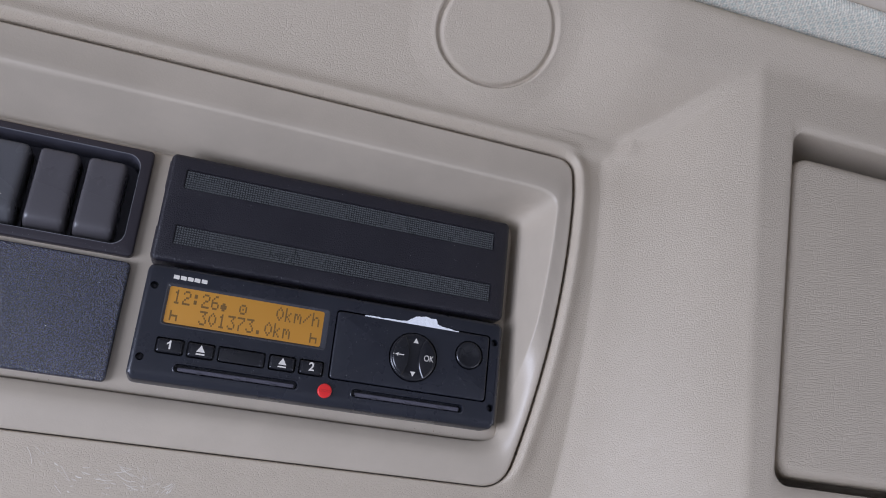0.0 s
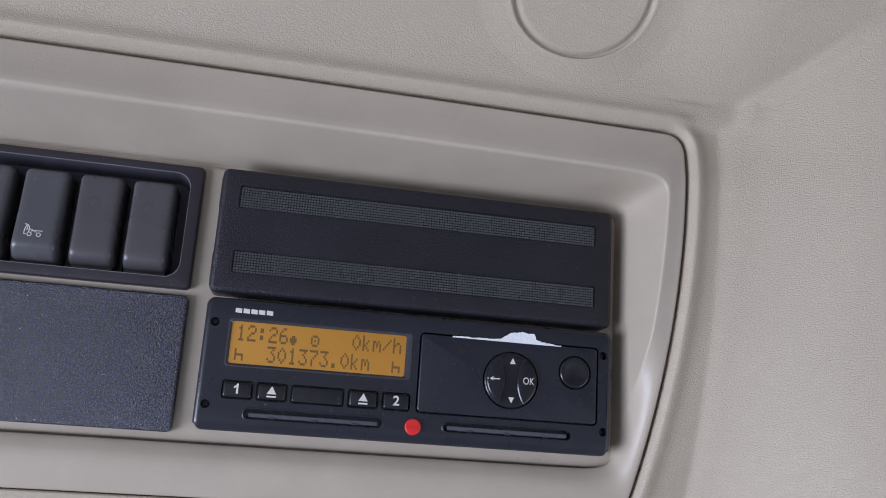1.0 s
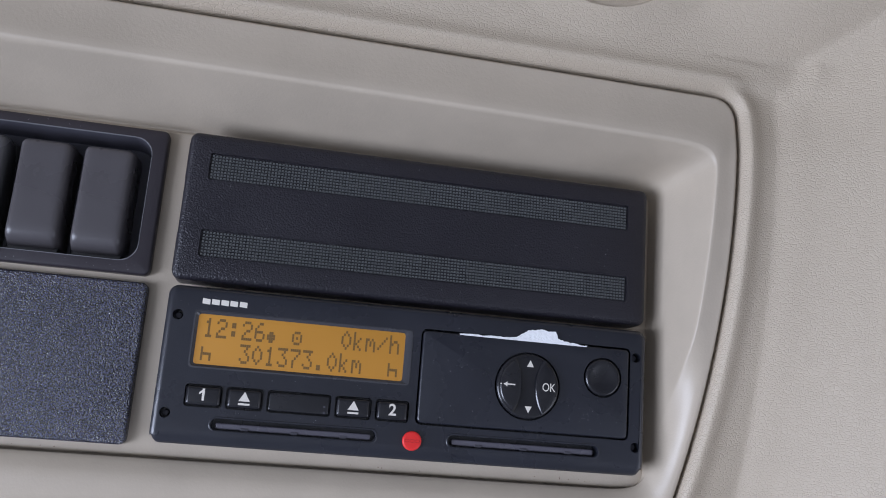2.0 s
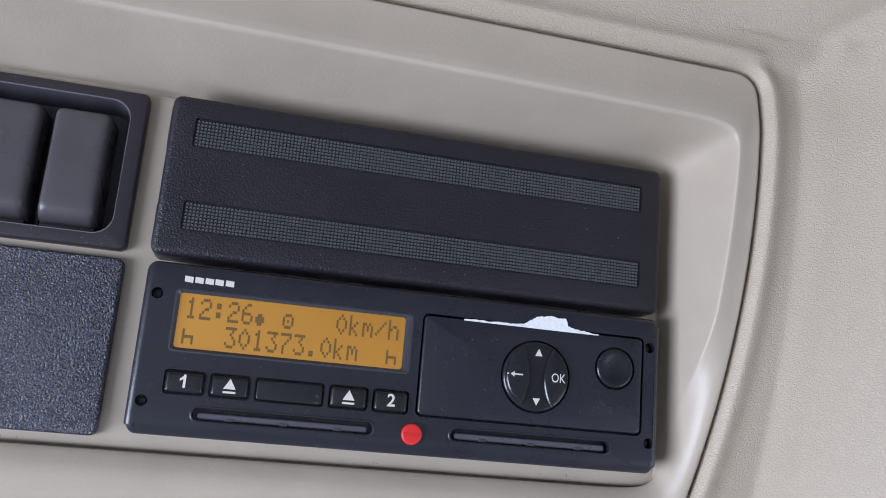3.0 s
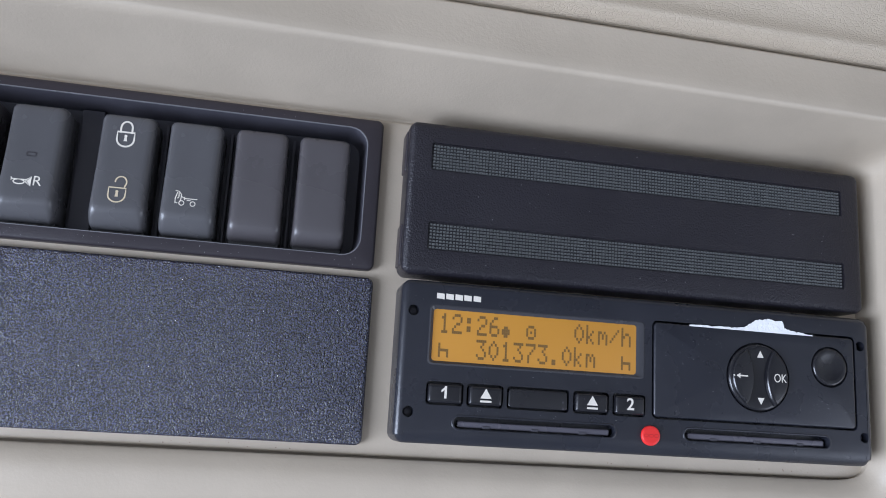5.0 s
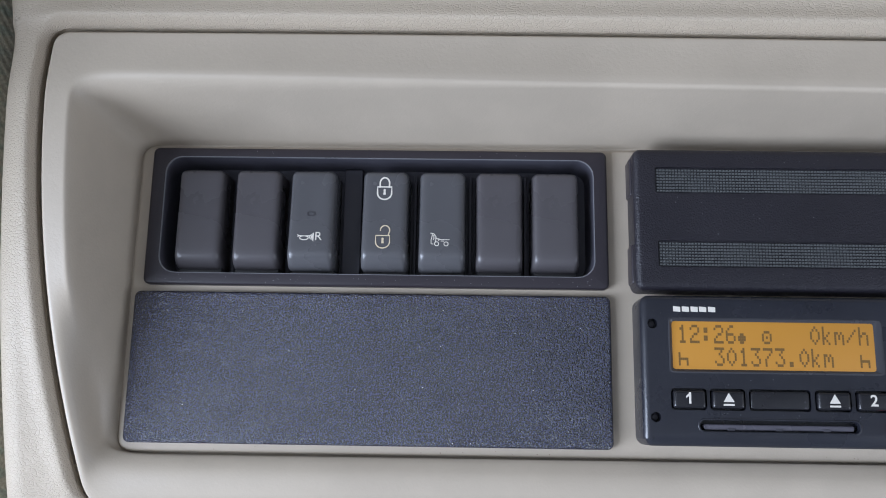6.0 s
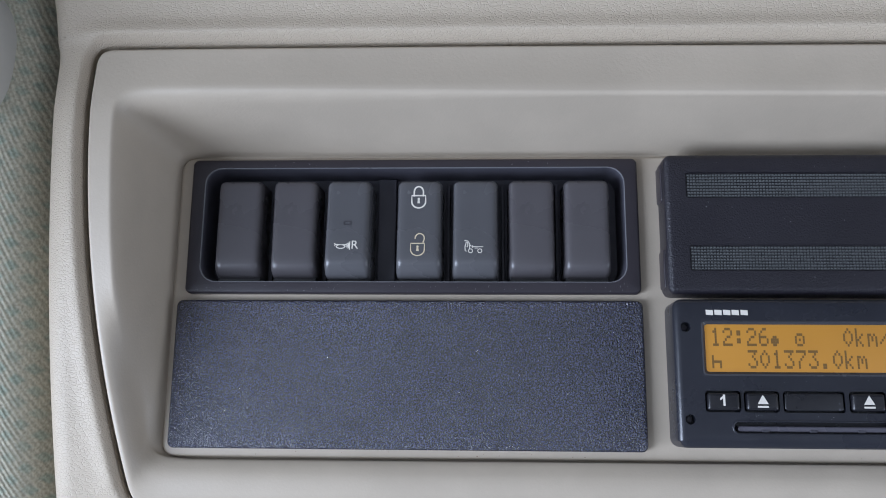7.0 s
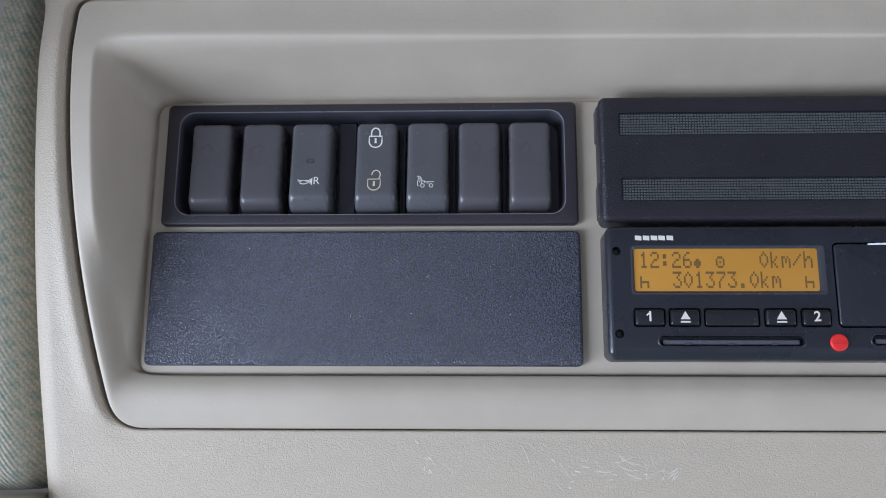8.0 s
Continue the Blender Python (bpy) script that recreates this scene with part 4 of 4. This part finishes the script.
upper = thing("roof_lining", 0, 0, 0, "smooth pale grey roof lining above the fabric edge", "lining")


def roof_mesh():
    bm = bmesh.new()
    prof = [(-82, 353.5), (-104, 351.2), (-110, 351.6), (-113, 355), (-116, 375), (-118, 420), (-119, 500), (-119, 598)]
    xs = [-352 + 21 * i for i in range(41)]
    rows = [[vert(bm, x, y, z) for y, z in prof] for x in xs]
    for a, b in zip(rows, rows[1:]):
        for i in range(len(a) - 1):
            bm.faces.new((a[i], a[i + 1], b[i + 1], b[i]))
    return bm


part("panel", roof_mesh(), BEZEL, upper, angle=80)

# ---- grey fitting on the padding ----
fitting = thing("lamp_fitting", 3, -8, -5, "grey oval plastic fitting with a ribbed middle on the fabric padding", "fitting")


def oval(cx, cz, rx, rz, n=48, p=2.6):
    out = []
    for i in range(n):
        a = 2 * math.pi * i / n
        c, s = math.cos(a), math.sin(a)
        out.append((cx + rx * math.copysign(abs(c) ** (2 / p), c), cz + rz * math.copysign(abs(s) ** (2 / p), s)))
    return out


def fitting_rim():
    bm = bmesh.new()
    rows = [put_loop(bm, oval(-384.5, 258, 22 - d, 33 - d * 1.2), y) for d, y in ((0.0, -14), (0.3, -26), (1.5, -30), (4.0, -32.5), (7.0, -32.0), (8.2, -30.0), (8.5, -24.0))]
    for a, b in zip(rows, rows[1:]):
        bridge(bm, a, b)
    return bm


part("rim", fitting_rim(), GREY_PART, fitting)


def fitting_middle():
    bm = bmesh.new()
    for k in range(9):
        z = 236 + 5.4 * k
        w = 13.0 * math.sqrt(max(0.05, 1 - ((z - 258) / 28) ** 2))
        plate(bm, (-384.5 - w, -384.5 + w, z - 2.6, z + 2.6), 1.2, -28.5, -20.0, 0.8)
    return bm


part("ribbed_middle", fitting_middle(), GREY_PART, fitting)


# ---- wear: scuffs on the vinyl below the bezel, dust and dirt ----
def scuffs():
    bm = bmesh.new()
    rnd = random.Random(11)
    for cx, cz, sx, sz, n, lean, bend in ((-173, 61, 5, 10, 12, -62, 4), (-126, 65, 5, 5, 5, -48, 2), (-112, 57, 7, 8, 9, -40, 3), (-98, 57, 12, 9, 20, -34, 5), (-86, 55, 16, 4, 10, -6, 6), (-88, 61, 6, 3, 8, -22, 2),
                                          (-77, 62, 4, 6, 8, -55, 2), (-65, 55, 7, 3, 14, 20, 9)):
        for _ in range(n):
            x, z = rnd.gauss(cx, sx * 0.5), rnd.gauss(cz, sz * 0.5)
            if z > 70.0:
                continue
            a = rnd.gauss(lean, 13)
            pts, length = [], rnd.choice((1.2, 2.0, 3.0, 5.0, 8.0))
            for k in range(7):
                pts.append((x, z))
                a += rnd.uniform(-9, 9) + bend
                x += math.cos(radians(a)) * length / 6
                z += math.sin(radians(a)) * length / 6
            w = rnd.choice((0.14, 0.2, 0.3, 0.45)) * (1.0 if length < 5 else 0.5)
            before = len(bm.verts)
            strokes([pts], w, 0.0, bm)
            bm.verts.ensure_lookup_table()
            for v in bm.verts[before:]:
                v.co.y = (surface_y(v.co.x * 1000, v.co.z * 1000) - 0.09) / 1000
    return bm


tagged(part("scuffing", scuffs(), SCUFF, overhead, "pale scuffs in the vinyl"), kind="stuff")


def specks(boxes, seed, size):
    bm = bmesh.new()
    rnd = random.Random(seed)
    for x0, x1, z0, z1, y, n in boxes:
        for _ in range(n):
            x, z, s = rnd.uniform(x0, x1), rnd.uniform(z0, z1), rnd.uniform(0.4, 1.0) * size
            pts = [(x + s * rnd.uniform(0.5, 1.0) * math.cos(k * 1.257), z + s * rnd.uniform(0.4, 1.0) * math.sin(k * 1.257)) for k in range(5)]
            bm.faces.new([vert(bm, px, y, pz) for px, pz in pts])
    return bm


tagged(part("dust", specks([(-90, 88, 186, 202, 2.36, 26), (-90, 88, 216, 219, 2.36, 8), (-90, 88, 167, 172, 2.36, 8)], 3, 0.22), DUST, cover, "specks of pale dust"), kind="stuff")
tagged(part("dust", specks([(-296, -107, 105, 158, 11.86, 30), (-170, -155, 102.6, 103.2, 11.86, 6)], 4, 0.2), DUST, blank, "specks of pale dust"), kind="stuff")
tagged(part("dust", specks([(-88, -4, 127, 130, -0.04, 6), (4, 30, 120, 150, -0.49, 30), (60, 85, 120, 130, -0.49, 22), (-90, 88, 154, 158, -0.04, 14), (-80, -10, 114.6, 116.6, -0.04, 10)], 6, 0.2), DUST, tacho, "specks of pale dust"), kind="stuff")
tagged(part("dust", specks([(-295, -108, 164.9, 168.2, 8.56, 46), (-295, -108, 219.6, 222.0, 8.56, 10)], 9, 0.16), DUST, panel, "specks of pale dust"), kind="stuff")
tagged(part("dirt", specks([(-296, 90, 98.8, 100.4, 15.62, 26)], 8, 0.3), DIRT, bezel, "brown specks of dirt"), kind="stuff")
